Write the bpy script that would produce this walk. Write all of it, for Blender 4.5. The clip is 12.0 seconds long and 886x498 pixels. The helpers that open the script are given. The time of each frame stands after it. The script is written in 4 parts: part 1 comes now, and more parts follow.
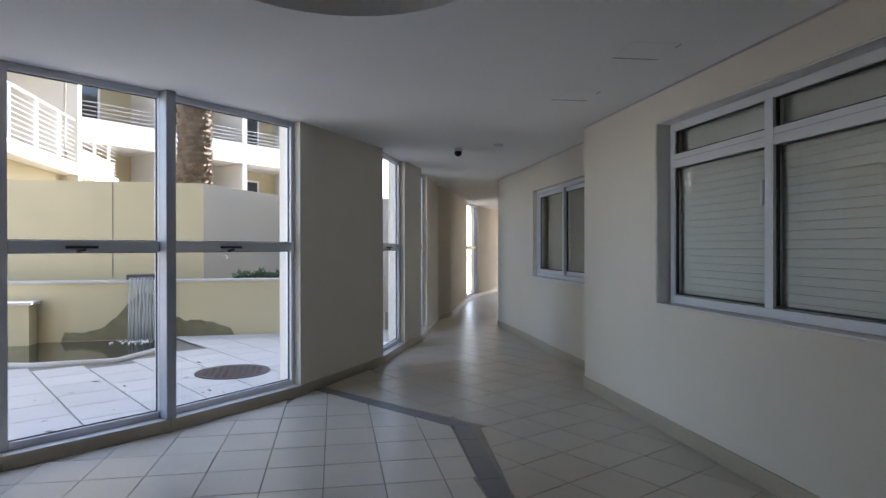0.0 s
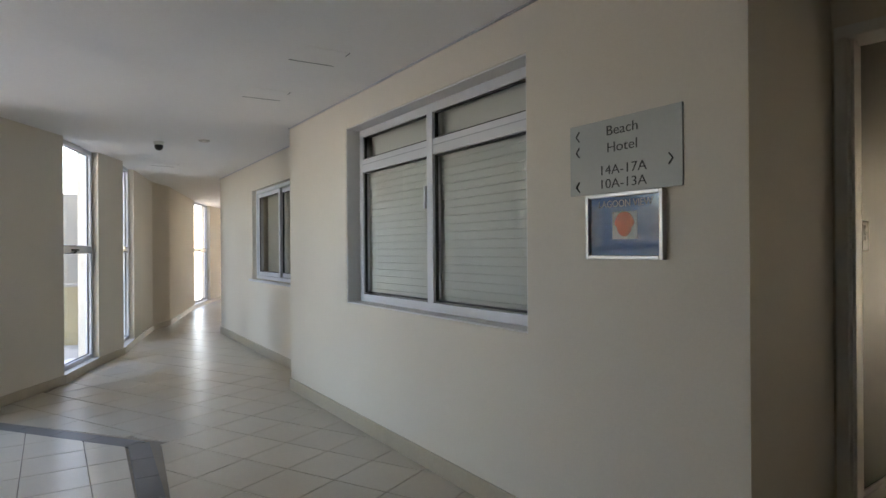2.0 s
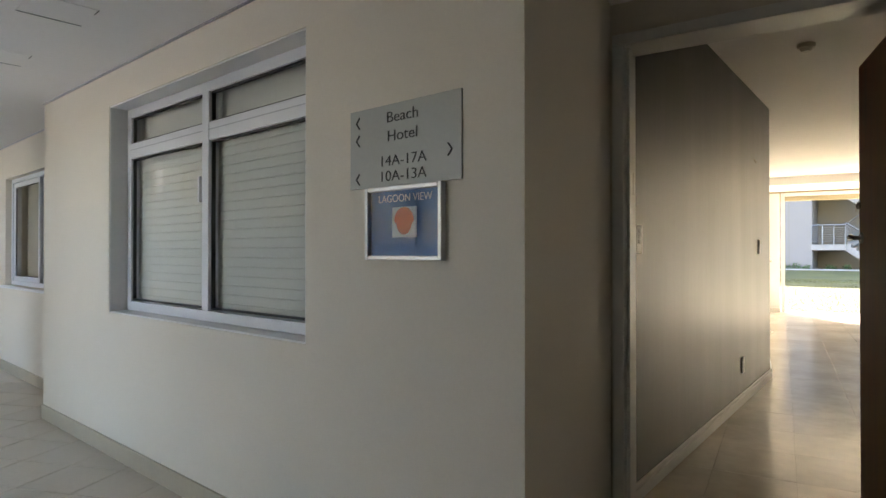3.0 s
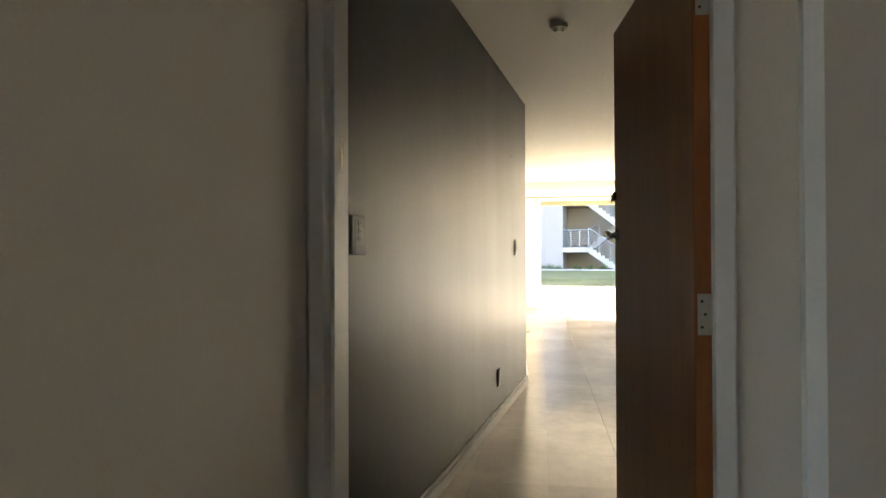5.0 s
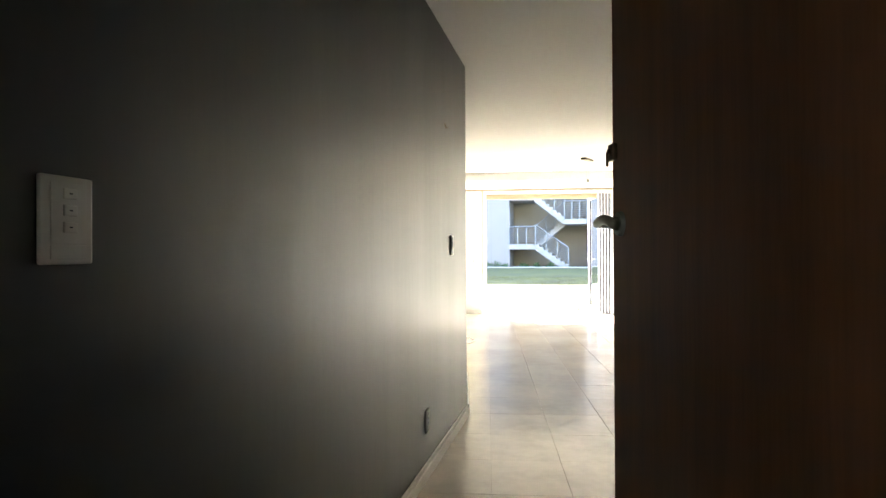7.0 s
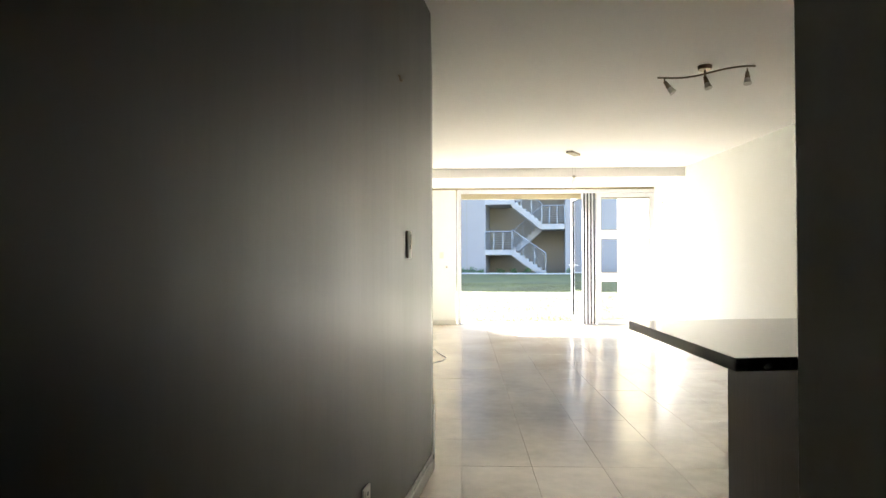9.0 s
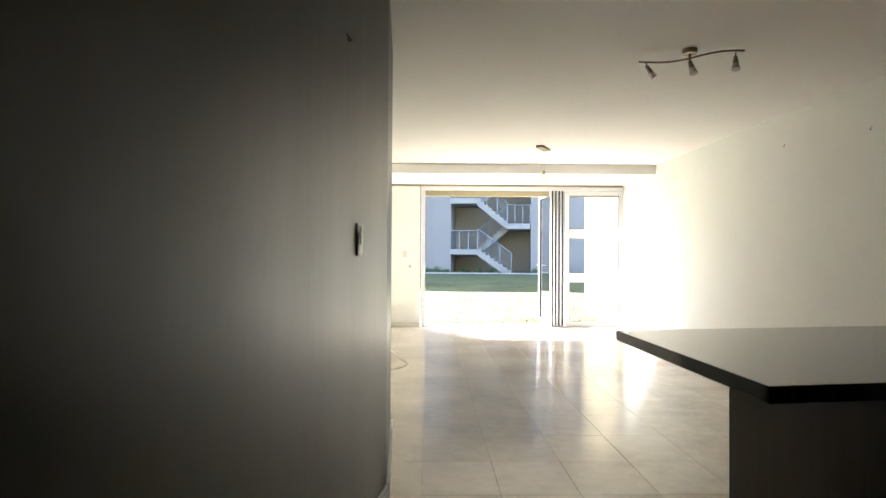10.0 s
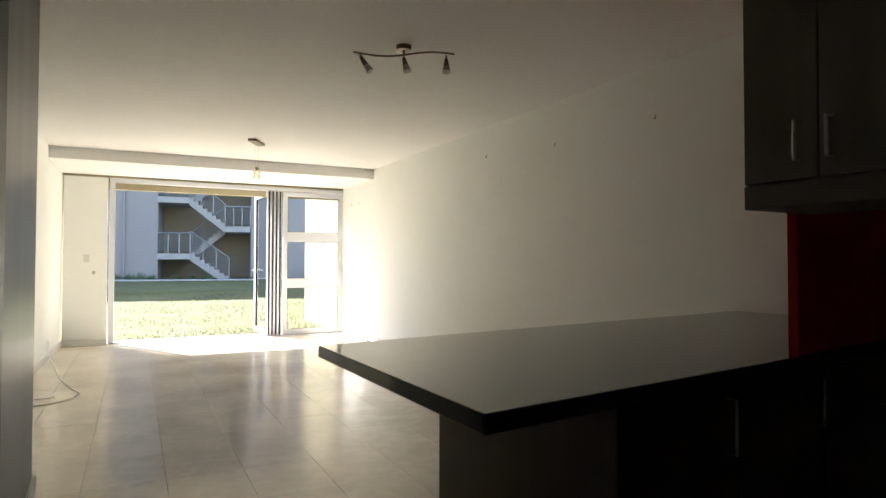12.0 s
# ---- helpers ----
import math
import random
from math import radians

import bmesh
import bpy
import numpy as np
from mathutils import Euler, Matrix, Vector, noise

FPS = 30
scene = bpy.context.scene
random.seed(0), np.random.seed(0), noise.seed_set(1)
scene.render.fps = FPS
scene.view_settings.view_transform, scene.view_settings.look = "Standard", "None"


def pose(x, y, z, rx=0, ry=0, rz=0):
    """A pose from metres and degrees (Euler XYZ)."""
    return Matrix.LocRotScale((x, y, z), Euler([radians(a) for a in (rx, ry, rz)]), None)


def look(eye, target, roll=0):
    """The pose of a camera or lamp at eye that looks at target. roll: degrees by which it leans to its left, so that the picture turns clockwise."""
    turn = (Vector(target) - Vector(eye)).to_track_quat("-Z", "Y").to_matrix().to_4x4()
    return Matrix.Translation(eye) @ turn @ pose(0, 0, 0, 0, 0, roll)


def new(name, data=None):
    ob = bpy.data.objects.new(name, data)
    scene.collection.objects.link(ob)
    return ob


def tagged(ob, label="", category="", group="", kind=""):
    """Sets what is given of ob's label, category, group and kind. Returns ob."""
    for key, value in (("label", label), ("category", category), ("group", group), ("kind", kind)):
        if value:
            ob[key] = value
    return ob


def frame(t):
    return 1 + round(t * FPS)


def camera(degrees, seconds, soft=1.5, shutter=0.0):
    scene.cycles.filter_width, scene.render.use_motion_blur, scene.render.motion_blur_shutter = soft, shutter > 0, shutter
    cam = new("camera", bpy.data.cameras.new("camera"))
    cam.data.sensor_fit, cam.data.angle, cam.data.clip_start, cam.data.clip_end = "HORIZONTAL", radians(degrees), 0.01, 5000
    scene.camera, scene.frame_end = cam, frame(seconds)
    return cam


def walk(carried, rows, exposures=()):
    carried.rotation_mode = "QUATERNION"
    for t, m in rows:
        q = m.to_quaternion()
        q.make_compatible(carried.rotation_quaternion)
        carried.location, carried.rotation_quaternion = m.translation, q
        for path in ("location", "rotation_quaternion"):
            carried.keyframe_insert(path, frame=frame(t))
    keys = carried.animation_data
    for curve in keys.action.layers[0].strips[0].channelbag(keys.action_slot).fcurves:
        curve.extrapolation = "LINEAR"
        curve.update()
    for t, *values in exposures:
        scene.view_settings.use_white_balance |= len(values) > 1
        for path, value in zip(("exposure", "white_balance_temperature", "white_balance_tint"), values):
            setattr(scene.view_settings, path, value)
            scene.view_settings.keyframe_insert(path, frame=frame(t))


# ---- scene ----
cam = camera(72.6, 12.0)
PATH = [
    (0, (-0.09, 0.353, 1.222), (-2.036, 0.816, 1.219), -0.1),
    (0.5, (-0.05, 0.435, 1.217), (-1.939, 1.09, 1.216), -0.2),
    (1, (0.004, 0.514, 1.22), (-1.81, 1.356, 1.22), -0.2),
    (1.5, (0.056, 0.629, 1.214), (-1.665, 1.65, 1.213), -0.4),
    (2, (0.087, 0.743, 1.209), (-1.525, 1.926, 1.211), -0.4),
    (2.5, (0.061, 0.898, 1.204), (-1.39, 2.275, 1.21), -0.2),
    (3, (0.019, 1.076, 1.191), (-1.199, 2.662, 1.205), -0.0),
    (3.5, (0.014, 1.277, 1.174), (-0.999, 3.002, 1.193), -0.1),
    (3.7, (0.009, 1.371, 1.179), (-0.923, 3.14, 1.206), 0.1),
    (5.5, (-0.133, 2.31, 1.185), (-0.665, 4.238, 1.203), -0.5),
    (6, (-0.162, 2.593, 1.179), (-0.651, 4.532, 1.198), -0.6),
    (6.5, (-0.22, 2.891, 1.201), (-0.675, 4.838, 1.215), -0.5),
    (7, (-0.237, 3.183, 1.205), (-0.663, 5.137, 1.216), -0.3),
    (9, (-0.36, 4.231, 1.186), (-0.708, 6.201, 1.216), -0.1),
    (9.5, (-0.372, 4.478, 1.183), (-0.699, 6.451, 1.209), 0.2),
    (10, (-0.405, 4.681, 1.181), (-0.639, 6.667, 1.209), 0.3),
    (10.5, (-0.381, 4.799, 1.178), (-0.414, 6.799, 1.21), 0.4),
    (11, (-0.335, 4.929, 1.188), (-0.156, 6.921, 1.222), 0.4),
    (11.5, (-0.292, 5.022, 1.183), (0.098, 6.983, 1.22), 0.2),
    (12, (-0.263, 5.106, 1.17), (0.388, 6.997, 1.218), 0.1),
]

EXPOSURES = [(0, 2.65, 6600, 16), (1.0, 2.95, 6850, 16), (2.0, 3.4, 7200, 16), (3.5, 3.6, 7100, 15), (5.5, 4.15, 6750, 14), (7.0, 4.05, 6150, 12), (9.5, 3.25, 6000, 11), (10.5, 3.05, 6000, 11), (12.0, 2.6, 6150, 11)]
walk(cam, [(t, look(eye, target, roll)) for t, eye, target, roll in PATH], EXPOSURES)

# ---- world and sun ----
world = bpy.data.worlds.new("sky")
scene.world = world
world.use_nodes = True
wn = world.node_tree.nodes
sky = wn.new("ShaderNodeTexSky")
sky.sky_type, sky.sun_disc = "NISHITA", False
SUN_EL, SUN_DIR = radians(47), Vector((-0.58, 0.81))
sky.sun_elevation, sky.sun_rotation = SUN_EL, math.atan2(SUN_DIR.x, SUN_DIR.y)
world.node_tree.links.new(sky.outputs[0], wn["Background"].inputs[0])
wn["Background"].inputs[1].default_value = 0.15
sun = new("sun", bpy.data.lights.new("sun", "SUN"))
sun.data.energy, sun.data.angle, sun.data.color = 5.0, radians(0.5), (1.0, 0.95, 0.87)
sun.matrix_world = look((0, 0, 0), (-SUN_DIR.x * math.cos(SUN_EL), -SUN_DIR.y * math.cos(SUN_EL), -math.sin(SUN_EL)))


# ---- materials ----
def mat(name, color, rough=0.5, metal=0.0, var=0.12, scale=3.0, fine=60.0, bump=0.02, stretch=(1, 1, 1), island=0.0, coat=0.0, spec=0.5):
    """A principled material with variation at two scales, a fine bump and, if asked, a shade per object."""
    m = bpy.data.materials.new(name)
    m.use_nodes = True
    n, l = m.node_tree.nodes, m.node_tree.links
    b = n["Principled BSDF"]
    b.inputs["Roughness"].default_value, b.inputs["Metallic"].default_value = rough, metal
    b.inputs["Coat Weight"].default_value = coat
    b.inputs["Specular IOR Level"].default_value = spec
    co, mp = n.new("ShaderNodeTexCoord"), n.new("ShaderNodeMapping")
    geo = n.new("ShaderNodeNewGeometry")
    l.new(geo.outputs["Position"], mp.inputs[0])
    mp.inputs["Scale"].default_value = stretch
    n1, n2 = n.new("ShaderNodeTexNoise"), n.new("ShaderNodeTexNoise")
    for t, s in ((n1, scale), (n2, fine)):
        l.new(mp.outputs[0], t.inputs["Vector"])
        t.inputs["Scale"].default_value, t.inputs["Detail"].default_value = s, 5
    add = n.new("ShaderNodeMath")
    add.operation = "MULTIPLY_ADD"
    l.new(n2.outputs[0], add.inputs[0])
    add.inputs[1].default_value = 0.45
    l.new(n1.outputs[0], add.inputs[2])
    fac = add.outputs[0]
    if island:
        oi, a2 = n.new("ShaderNodeObjectInfo"), n.new("ShaderNodeMath")
        a2.operation = "MULTIPLY_ADD"
        l.new(oi.outputs["Random"], a2.inputs[0])
        a2.inputs[1].default_value = island
        l.new(fac, a2.inputs[2])
        fac = a2.outputs[0]
    mr = n.new("ShaderNodeMapRange")
    l.new(fac, mr.inputs[0])
    mr.inputs[1].default_value, mr.inputs[2].default_value = 0.4, 1.05 + island
    mx = n.new("ShaderNodeMix")
    mx.data_type = "RGBA"
    c = Vector(color[:3])
    mx.inputs[6].default_value = (*(c * (1 - var)), 1)
    mx.inputs[7].default_value = (*[min(1, v * (1 + var)) for v in c], 1)
    l.new(mr.outputs[0], mx.inputs[0])
    l.new(mx.outputs[2], b.inputs["Base Color"])
    rr = n.new("ShaderNodeMapRange")
    l.new(n1.outputs[0], rr.inputs[0])
    rr.inputs[3].default_value, rr.inputs[4].default_value = max(0.02, rough * 0.8), min(1, rough * 1.2)
    l.new(rr.outputs[0], b.inputs["Roughness"])
    if bump:
        bp = n.new("ShaderNodeBump")
        bp.inputs["Strength"].default_value, bp.inputs["Distance"].default_value = 0.6, bump * 0.1
        l.new(add.outputs[0], bp.inputs["Height"])
        l.new(bp.outputs[0], b.inputs["Normal"])
    return m


def glass_mat(name, tint=(1, 1, 1), ior=1.5):
    m = bpy.data.materials.new(name)
    m.use_nodes = True
    n, l = m.node_tree.nodes, m.node_tree.links
    out = n["Material Output"]
    n.remove(n["Principled BSDF"])
    tr, gl, fr, mx = (n.new("ShaderNode" + k) for k in ("BsdfTransparent", "BsdfGlossy", "Fresnel", "MixShader"))
    tr.inputs[0].default_value = (*tint, 1)
    gl.inputs["Roughness"].default_value = 0.01
    fr.inputs[0].default_value = ior
    l.new(fr.outputs[0], mx.inputs[0])
    l.new(tr.outputs[0], mx.inputs[1])
    l.new(gl.outputs[0], mx.inputs[2])
    l.new(mx.outputs[0], out.inputs[0])
    return m


CREAM = mat("cream_plaster", (0.71, 0.655, 0.56), 0.7, bump=0.03, var=0.05, scale=1.2, fine=90)
CEIL = mat("ceiling_paint", (0.89, 0.88, 0.86), 0.75, bump=0.015, var=0.04, scale=0.8)
APTWALL = mat("off_white_paint", (0.88, 0.89, 0.85), 0.6, bump=0.02, var=0.04, scale=1.0, fine=90)
GREY = mat("charcoal_satin_paint", (0.017, 0.022, 0.022), 0.34, var=0.25, scale=1.6, fine=3.5, bump=0.045, stretch=(1.7, 1.7, 0.3), spec=0.6)
REVEAL = mat("white_reveal_paint", (0.78, 0.77, 0.75), 0.6, var=0.04)
SKIRT = mat("skirting_tile", (0.45, 0.39, 0.29), 0.35, var=0.12, scale=4)
WHITE = mat("white_gloss_paint", (0.78, 0.77, 0.73), 0.35, var=0.05, bump=0.01)
ALU = mat("white_powder_coat", (0.70, 0.71, 0.74), 0.35, var=0.04, bump=0.005)
ALUGREY = mat("grey_powder_coat", (0.42, 0.43, 0.47), 0.35, var=0.05, bump=0.005)
GASKET = mat("black_rubber", (0.02, 0.02, 0.02), 0.5)
TILE = mat("beige_floor_tile", (0.66, 0.61, 0.52), 0.3, var=0.12, scale=3, fine=40, bump=0.01, island=0.35)
TILE2 = mat("corridor_field_tile", (0.54, 0.48, 0.385), 0.32, var=0.12, scale=3, fine=40, bump=0.01, island=0.35)
GROUT = mat("tile_grout", (0.33, 0.29, 0.24), 0.8, var=0.15, scale=6)
CHAN = mat("grey_border_tile", (0.17, 0.17, 0.175), 0.4, var=0.15, scale=5)
POLISH = mat("polished_cream_tile", (0.67, 0.58, 0.45), 0.17, var=0.26, scale=1.6, fine=11, bump=0.002, island=0.15, spec=0.6)
PGROUT = mat("pale_grout", (0.56, 0.475, 0.35), 0.6)
WOOD = mat("red_brown_veneer", (0.33, 0.145, 0.072), 0.36, var=0.3, scale=2.0, fine=14, stretch=(9, 9, 0.5), bump=0.01, spec=0.55)
# orange tone of the lit door side, put into the edge colour
LITEDGE = mat("lit_edge_wood", (0.30, 0.105, 0.03), 0.45, var=0.25, scale=3, fine=20, stretch=(8, 8, 0.6))
STEEL = mat("brushed_steel", (0.55, 0.53, 0.5), 0.3, 1.0, var=0.08, fine=120)
GALV = mat("galvanised_steel", (0.20, 0.21, 0.22), 0.45, 0.4, var=0.12)
BRASS = mat("aged_nickel", (0.26, 0.21, 0.15), 0.32, 1.0)
GRANITE = mat("black_polished_granite", (0.018, 0.018, 0.019), 0.09, var=0.6, scale=60, fine=220, bump=0.0, spec=0.7)
DARKWOOD = mat("wenge_laminate", (0.055, 0.038, 0.03), 0.35, var=0.3, scale=3, fine=20, stretch=(8, 8, 0.5))
CABINET = mat("taupe_laminate", (0.21, 0.185, 0.16), 0.4, var=0.08, scale=3, fine=20, stretch=(8, 8, 0.5))
RED = mat("deep_red_paint", (0.58, 0.035, 0.022), 0.45, var=0.1)
PLASTIC = mat("white_plastic", (0.72, 0.70, 0.64), 0.35, var=0.03, bump=0.0)
DARKPL = mat("dark_plastic", (0.03, 0.03, 0.032), 0.35, var=0.05)
SHUT = mat("roller_shutter_slat", (0.62, 0.63, 0.58), 0.45, var=0.06, scale=3)
SIGN = mat("etched_glass_sign", (0.38, 0.39, 0.37), 0.42, 0.1, var=0.05, scale=3)
INK = mat("dark_lettering", (0.03, 0.03, 0.03), 0.5, var=0.05, bump=0)
BLUE = mat("blue_print", (0.045, 0.16, 0.40), 0.3, var=0.25, scale=9, bump=0)
PAPER = mat("white_print", (0.8, 0.8, 0.78), 0.5, var=0.03, bump=0)
ORANGE = mat("orange_print", (0.75, 0.14, 0.04), 0.5, var=0.15, scale=20, bump=0)
SILVER = mat("silver_frame", (0.62, 0.62, 0.62), 0.35, 0.6, var=0.05)
RENDER = mat("yellow_render", (0.43, 0.375, 0.245), 0.85, var=0.09, scale=1.5, fine=50, bump=0.05)
RENDERW = mat("white_render", (0.54, 0.53, 0.50), 0.85, var=0.07, scale=1.5, fine=50, bump=0.05)
RENDERG = mat("blue_grey_render", (0.225, 0.215, 0.208), 0.85, var=0.06, scale=0.8, fine=40, bump=0.05)
RENDERT = mat("tan_render", (0.215, 0.20, 0.16), 0.85, var=0.06, scale=0.8, fine=40, bump=0.05)
CONC = mat("pale_concrete", (0.42, 0.41, 0.39), 0.8, var=0.12, scale=4, fine=60, bump=0.06)
STAIRC = mat("grey_stair_concrete", (0.27, 0.265, 0.255), 0.8, var=0.12, scale=3, fine=50, bump=0.05)
PAVE = mat("limestone_paver", (0.47, 0.455, 0.425), 0.75, var=0.14, scale=4, fine=50, bump=0.05, island=0.5)
JOINT = mat("paver_joint", (0.17, 0.16, 0.13), 0.9, var=0.2)
STAIN = mat("wet_algae_stain", (0.13, 0.115, 0.06), 0.4, var=0.5, scale=7, fine=40)
IRON = mat("rusty_iron", (0.06, 0.038, 0.034), 0.6, 0.3, var=0.3, scale=20)
WATER = mat("pond_water", (0.02, 0.024, 0.016), 0.06, var=0.3, bump=0.03, fine=9)
FOAM = mat("falling_water", (0.36, 0.38, 0.39), 0.15, var=0.4, scale=4, fine=30, stretch=(14, 14, 0.8))
BARK = mat("palm_bark", (0.12, 0.092, 0.07), 0.9, var=0.5, scale=9, fine=50, bump=0.3)
LEAF = mat("green_leaf", (0.05, 0.10, 0.03), 0.5, var=0.4, scale=9)
GRASSM = mat("lawn_grass", (0.088, 0.092, 0.028), 0.9, var=0.4, scale=0.7, fine=30, bump=0.25)
DARKGL = mat("dark_window_glass", (0.03, 0.035, 0.045), 0.06, var=0.2, bump=0)
BLIND = mat("beige_blind", (0.45, 0.42, 0.34), 0.7, var=0.08)
GLASS = glass_mat("clear_glass")
CLEAR = glass_mat("clear_glass_body", ior=1.0001)
LAMPGL = glass_mat("lamp_glass", (0.95, 0.95, 0.9))


# ---- mesh helpers ----
class Frame2D:
    """A line on the plan from p to q: s runs along it, d to its left, z up."""
    def __init__(self, p, q):
        self.p, v = Vector(p), Vector(q) - Vector(p)
        self.length = v.length
        self.u = v.normalized()
        self.n = Vector((-self.u.y, self.u.x))

    def at(self, s, d, z):
        w = self.p + self.u * s + self.n * d
        return Vector((w.x, w.y, z))


WORLD = Frame2D((0, 0), (1, 0))


def bx(bm, fr, s0, s1, d0, d1, z0, z1, bev=0.0):
    v = [bm.verts.new(fr.at(s, d, z)) for z in (z0, z1) for s, d in ((s0, d0), (s1, d0), (s1, d1), (s0, d1))]
    fs = [bm.faces.new([v[i] for i in f]) for f in ((3, 2, 1, 0), (4, 5, 6, 7), (0, 1, 5, 4), (1, 2, 6, 5), (2, 3, 7, 6), (3, 0, 4, 7))]
    bmesh.ops.recalc_face_normals(bm, faces=fs)
    if bev:
        es = list({e for f in fs for e in f.edges})
        bmesh.ops.bevel(bm, geom=es, offset=bev, segments=2, affect="EDGES", profile=0.6)
    return bm


def box(fr, s0, s1, d0, d1, z0, z1, bev=0.0):
    return bx(bmesh.new(), fr, s0, s1, d0, d1, z0, z1, bev)


def prism(bm, pts, z0, z1):
    lo, hi = [bm.verts.new((x, y, z0)) for x, y in pts], [bm.verts.new((x, y, z1)) for x, y in pts]
    k = len(pts)
    fs = [bm.faces.new(lo[::-1]), bm.faces.new(hi)] + [bm.faces.new((lo[i], lo[(i + 1) % k], hi[(i + 1) % k], hi[i])) for i in range(k)]
    bmesh.ops.recalc_face_normals(bm, faces=fs)
    return bm


def rod(bm, a, b, r, r2=None, seg=10):
    a, b = Vector(a), Vector(b)
    m = Matrix.Translation((a + b) / 2) @ (b - a).to_track_quat("Z", "Y").to_matrix().to_4x4()
    bmesh.ops.create_cone(bm, cap_ends=True, segments=seg, radius1=r, radius2=r if r2 is None else r2, depth=(b - a).length, matrix=m)
    return bm


def tube(bm, pts, r, seg=8):
    """A round bar bent through pts."""
    pts = [Vector(p) for p in pts]
    rings = []
    for i, p in enumerate(pts):
        t = (pts[min(i + 1, len(pts) - 1)] - pts[max(i - 1, 0)]).normalized()
        a = t.orthogonal().normalized() if not rings else (rings[-1][0] - rings[-1][0].dot(t) * t).normalized()
        b = t.cross(a)
        rings.append((a, [bm.verts.new(p + r * (math.cos(2 * math.pi * k / seg) * a + math.sin(2 * math.pi * k / seg) * b)) for k in range(seg)]))
    for (_, r0), (_, r1) in zip(rings, rings[1:]):
        for k in range(seg):
            bm.faces.new((r0[k], r0[(k + 1) % seg], r1[(k + 1) % seg], r1[k]))
    bm.faces.new(rings[0][1][::-1])
    bm.faces.new(rings[-1][1])
    return bm


def mesh(name, bm, material, smooth=False):
    me = bpy.data.meshes.new(name)
    bm.normal_update()
    bm.to_mesh(me)
    bm.free()
    me.materials.append(material)
    if smooth:
        for p in me.polygons:
            p.use_smooth = True
    return me


def part(name, bm, material, parent, label="", smooth=False):
    ob = new(name, mesh(name, bm, material, smooth))
    ob.parent = parent
    if parent.type == "EMPTY":
        ob.matrix_parent_inverse = parent.matrix_basis.inverted()
    if label:
        ob["label"] = label
    return ob


def thing(name, loc, label, category, group="", kind=""):
    ob = new(name)
    ob.empty_display_size = 0.1
    ob.matrix_basis = Matrix.Translation(loc)
    return tagged(ob, label, category, group, kind)


def single(name, bm, material, label, category, kind="", group="", smooth=False):
    return tagged(new(name, mesh(name, bm, material, smooth)), label, category, group, kind)


def wall(name, p, q, th, z0, z1, material, label, openings=()):
    """A wall from p to q, th thick to its left, with openings (s0, s1, z0, z1) through it."""
    fr, bm, s = Frame2D(p, q), bmesh.new(), 0.0
    for a, b, za, zb in openings:
        if a > s:
            bx(bm, fr, s, a, 0, th, z0, z1)
        if za > z0:
            bx(bm, fr, a, b, 0, th, z0, za)
        if zb < z1:
            bx(bm, fr, a, b, 0, th, zb, z1)
        s = b
    if fr.length > s:
        bx(bm, fr, s, fr.length, 0, th, z0, z1)
    return single(name, bm, material, label, "wall", "structure"), fr


def skirting(name, p, q, th, h, material, label, base=0.0):
    fr = Frame2D(p, q)
    return single(name, box(fr, 0, fr.length, -th, 0.0, base, h, 0.004), material, label, "baseboard", "structure")


def bars(bm, fr, s0, s1, z0, z1, w, d0, d1, bev=0.004):
    """The four bars of a rectangular frame."""
    bx(bm, fr, s0, s0 + w, d0, d1, z0, z1, bev)
    bx(bm, fr, s1 - w, s1, d0, d1, z0, z1, bev)
    bx(bm, fr, s0 + w, s1 - w, d0, d1, z0, z0 + w, bev)
    bx(bm, fr, s0 + w, s1 - w, d0, d1, z1 - w, z1, bev)
    return bm


def pane(fr, s0, s1, d, z0, z1, parent, side=1, name="pane"):
    """A 6 mm glass pane; the gloss sits on the face towards the room."""
    ob = part(name, box(fr, s0, s1, d, d + 0.006, z0, z1), CLEAR, parent)
    ob.data.materials.append(GLASS)
    n = Vector((fr.n.x, fr.n.y, 0)) * side
    for p in ob.data.polygons:
        p.material_index = 1 if p.normal.dot(n) > 0.9 else 0
    ob.visible_shadow = False
    return ob


# ---- corridor ----
CH = 2.276
NEAR = (-0.82, 2.54)
W1P, W1Q = (-4.95, 2.785), NEAR
ground = single("ground", box(WORLD, -90, 90, -70, 15.2, -0.5, -0.06), CONC, "pale concrete ground around the building", "ground", "structure")
floor = single("floor", prism(bmesh.new(), [(2, -6), (2, 3.7), (-9, 3.7), (-11.5, 8), (-17, 8), (-17.2, 6.4), (-14.6, 4.7), (-13.3, 4.03), (-10.6, 2.97), (-10.0, 2.6), (-8.6, 2.12), (-7.3, 1.57), (-6.43, 1.19), (-5.26, 0.34), (-4.45, -0.5), (-3.89, -1.25), (-3.1, -2.96), (-2.6, -6)], -0.2, -0.008), GROUT, "tiled corridor floor with dark grout", "floor", "structure")

# right-hand wall with the two recessed windows
fa = Frame2D(W1Q, W1P)
wall("wall_corridor_1", fa.at(0.12, 0, 0).xy, W1P, -0.30, 0, CH, CREAM, "cream plastered corridor wall with a window recess", [(0.88, 2.815, 0.838, 2.068)])
wall("wall_corridor_step", (-4.95, 2.785), (-4.95, 3.5), -0.2, 0, CH, CREAM, "cream plastered step in the corridor wall")
W2P, W2Q = (-5.15, 3.075), (-9.05, 3.37)
wall_b, fb = wall("wall_corridor_2", W2P, W2Q, -0.28, 0, CH, CREAM, "cream plastered corridor wall with a sliding window", [(0.35, 2.12, 0.87, 1.945)])
wall("wall_corridor_3", W2Q, (-12.2, 7.6), -0.25, 0, CH, CREAM, "cream plastered corridor wall round the bend")
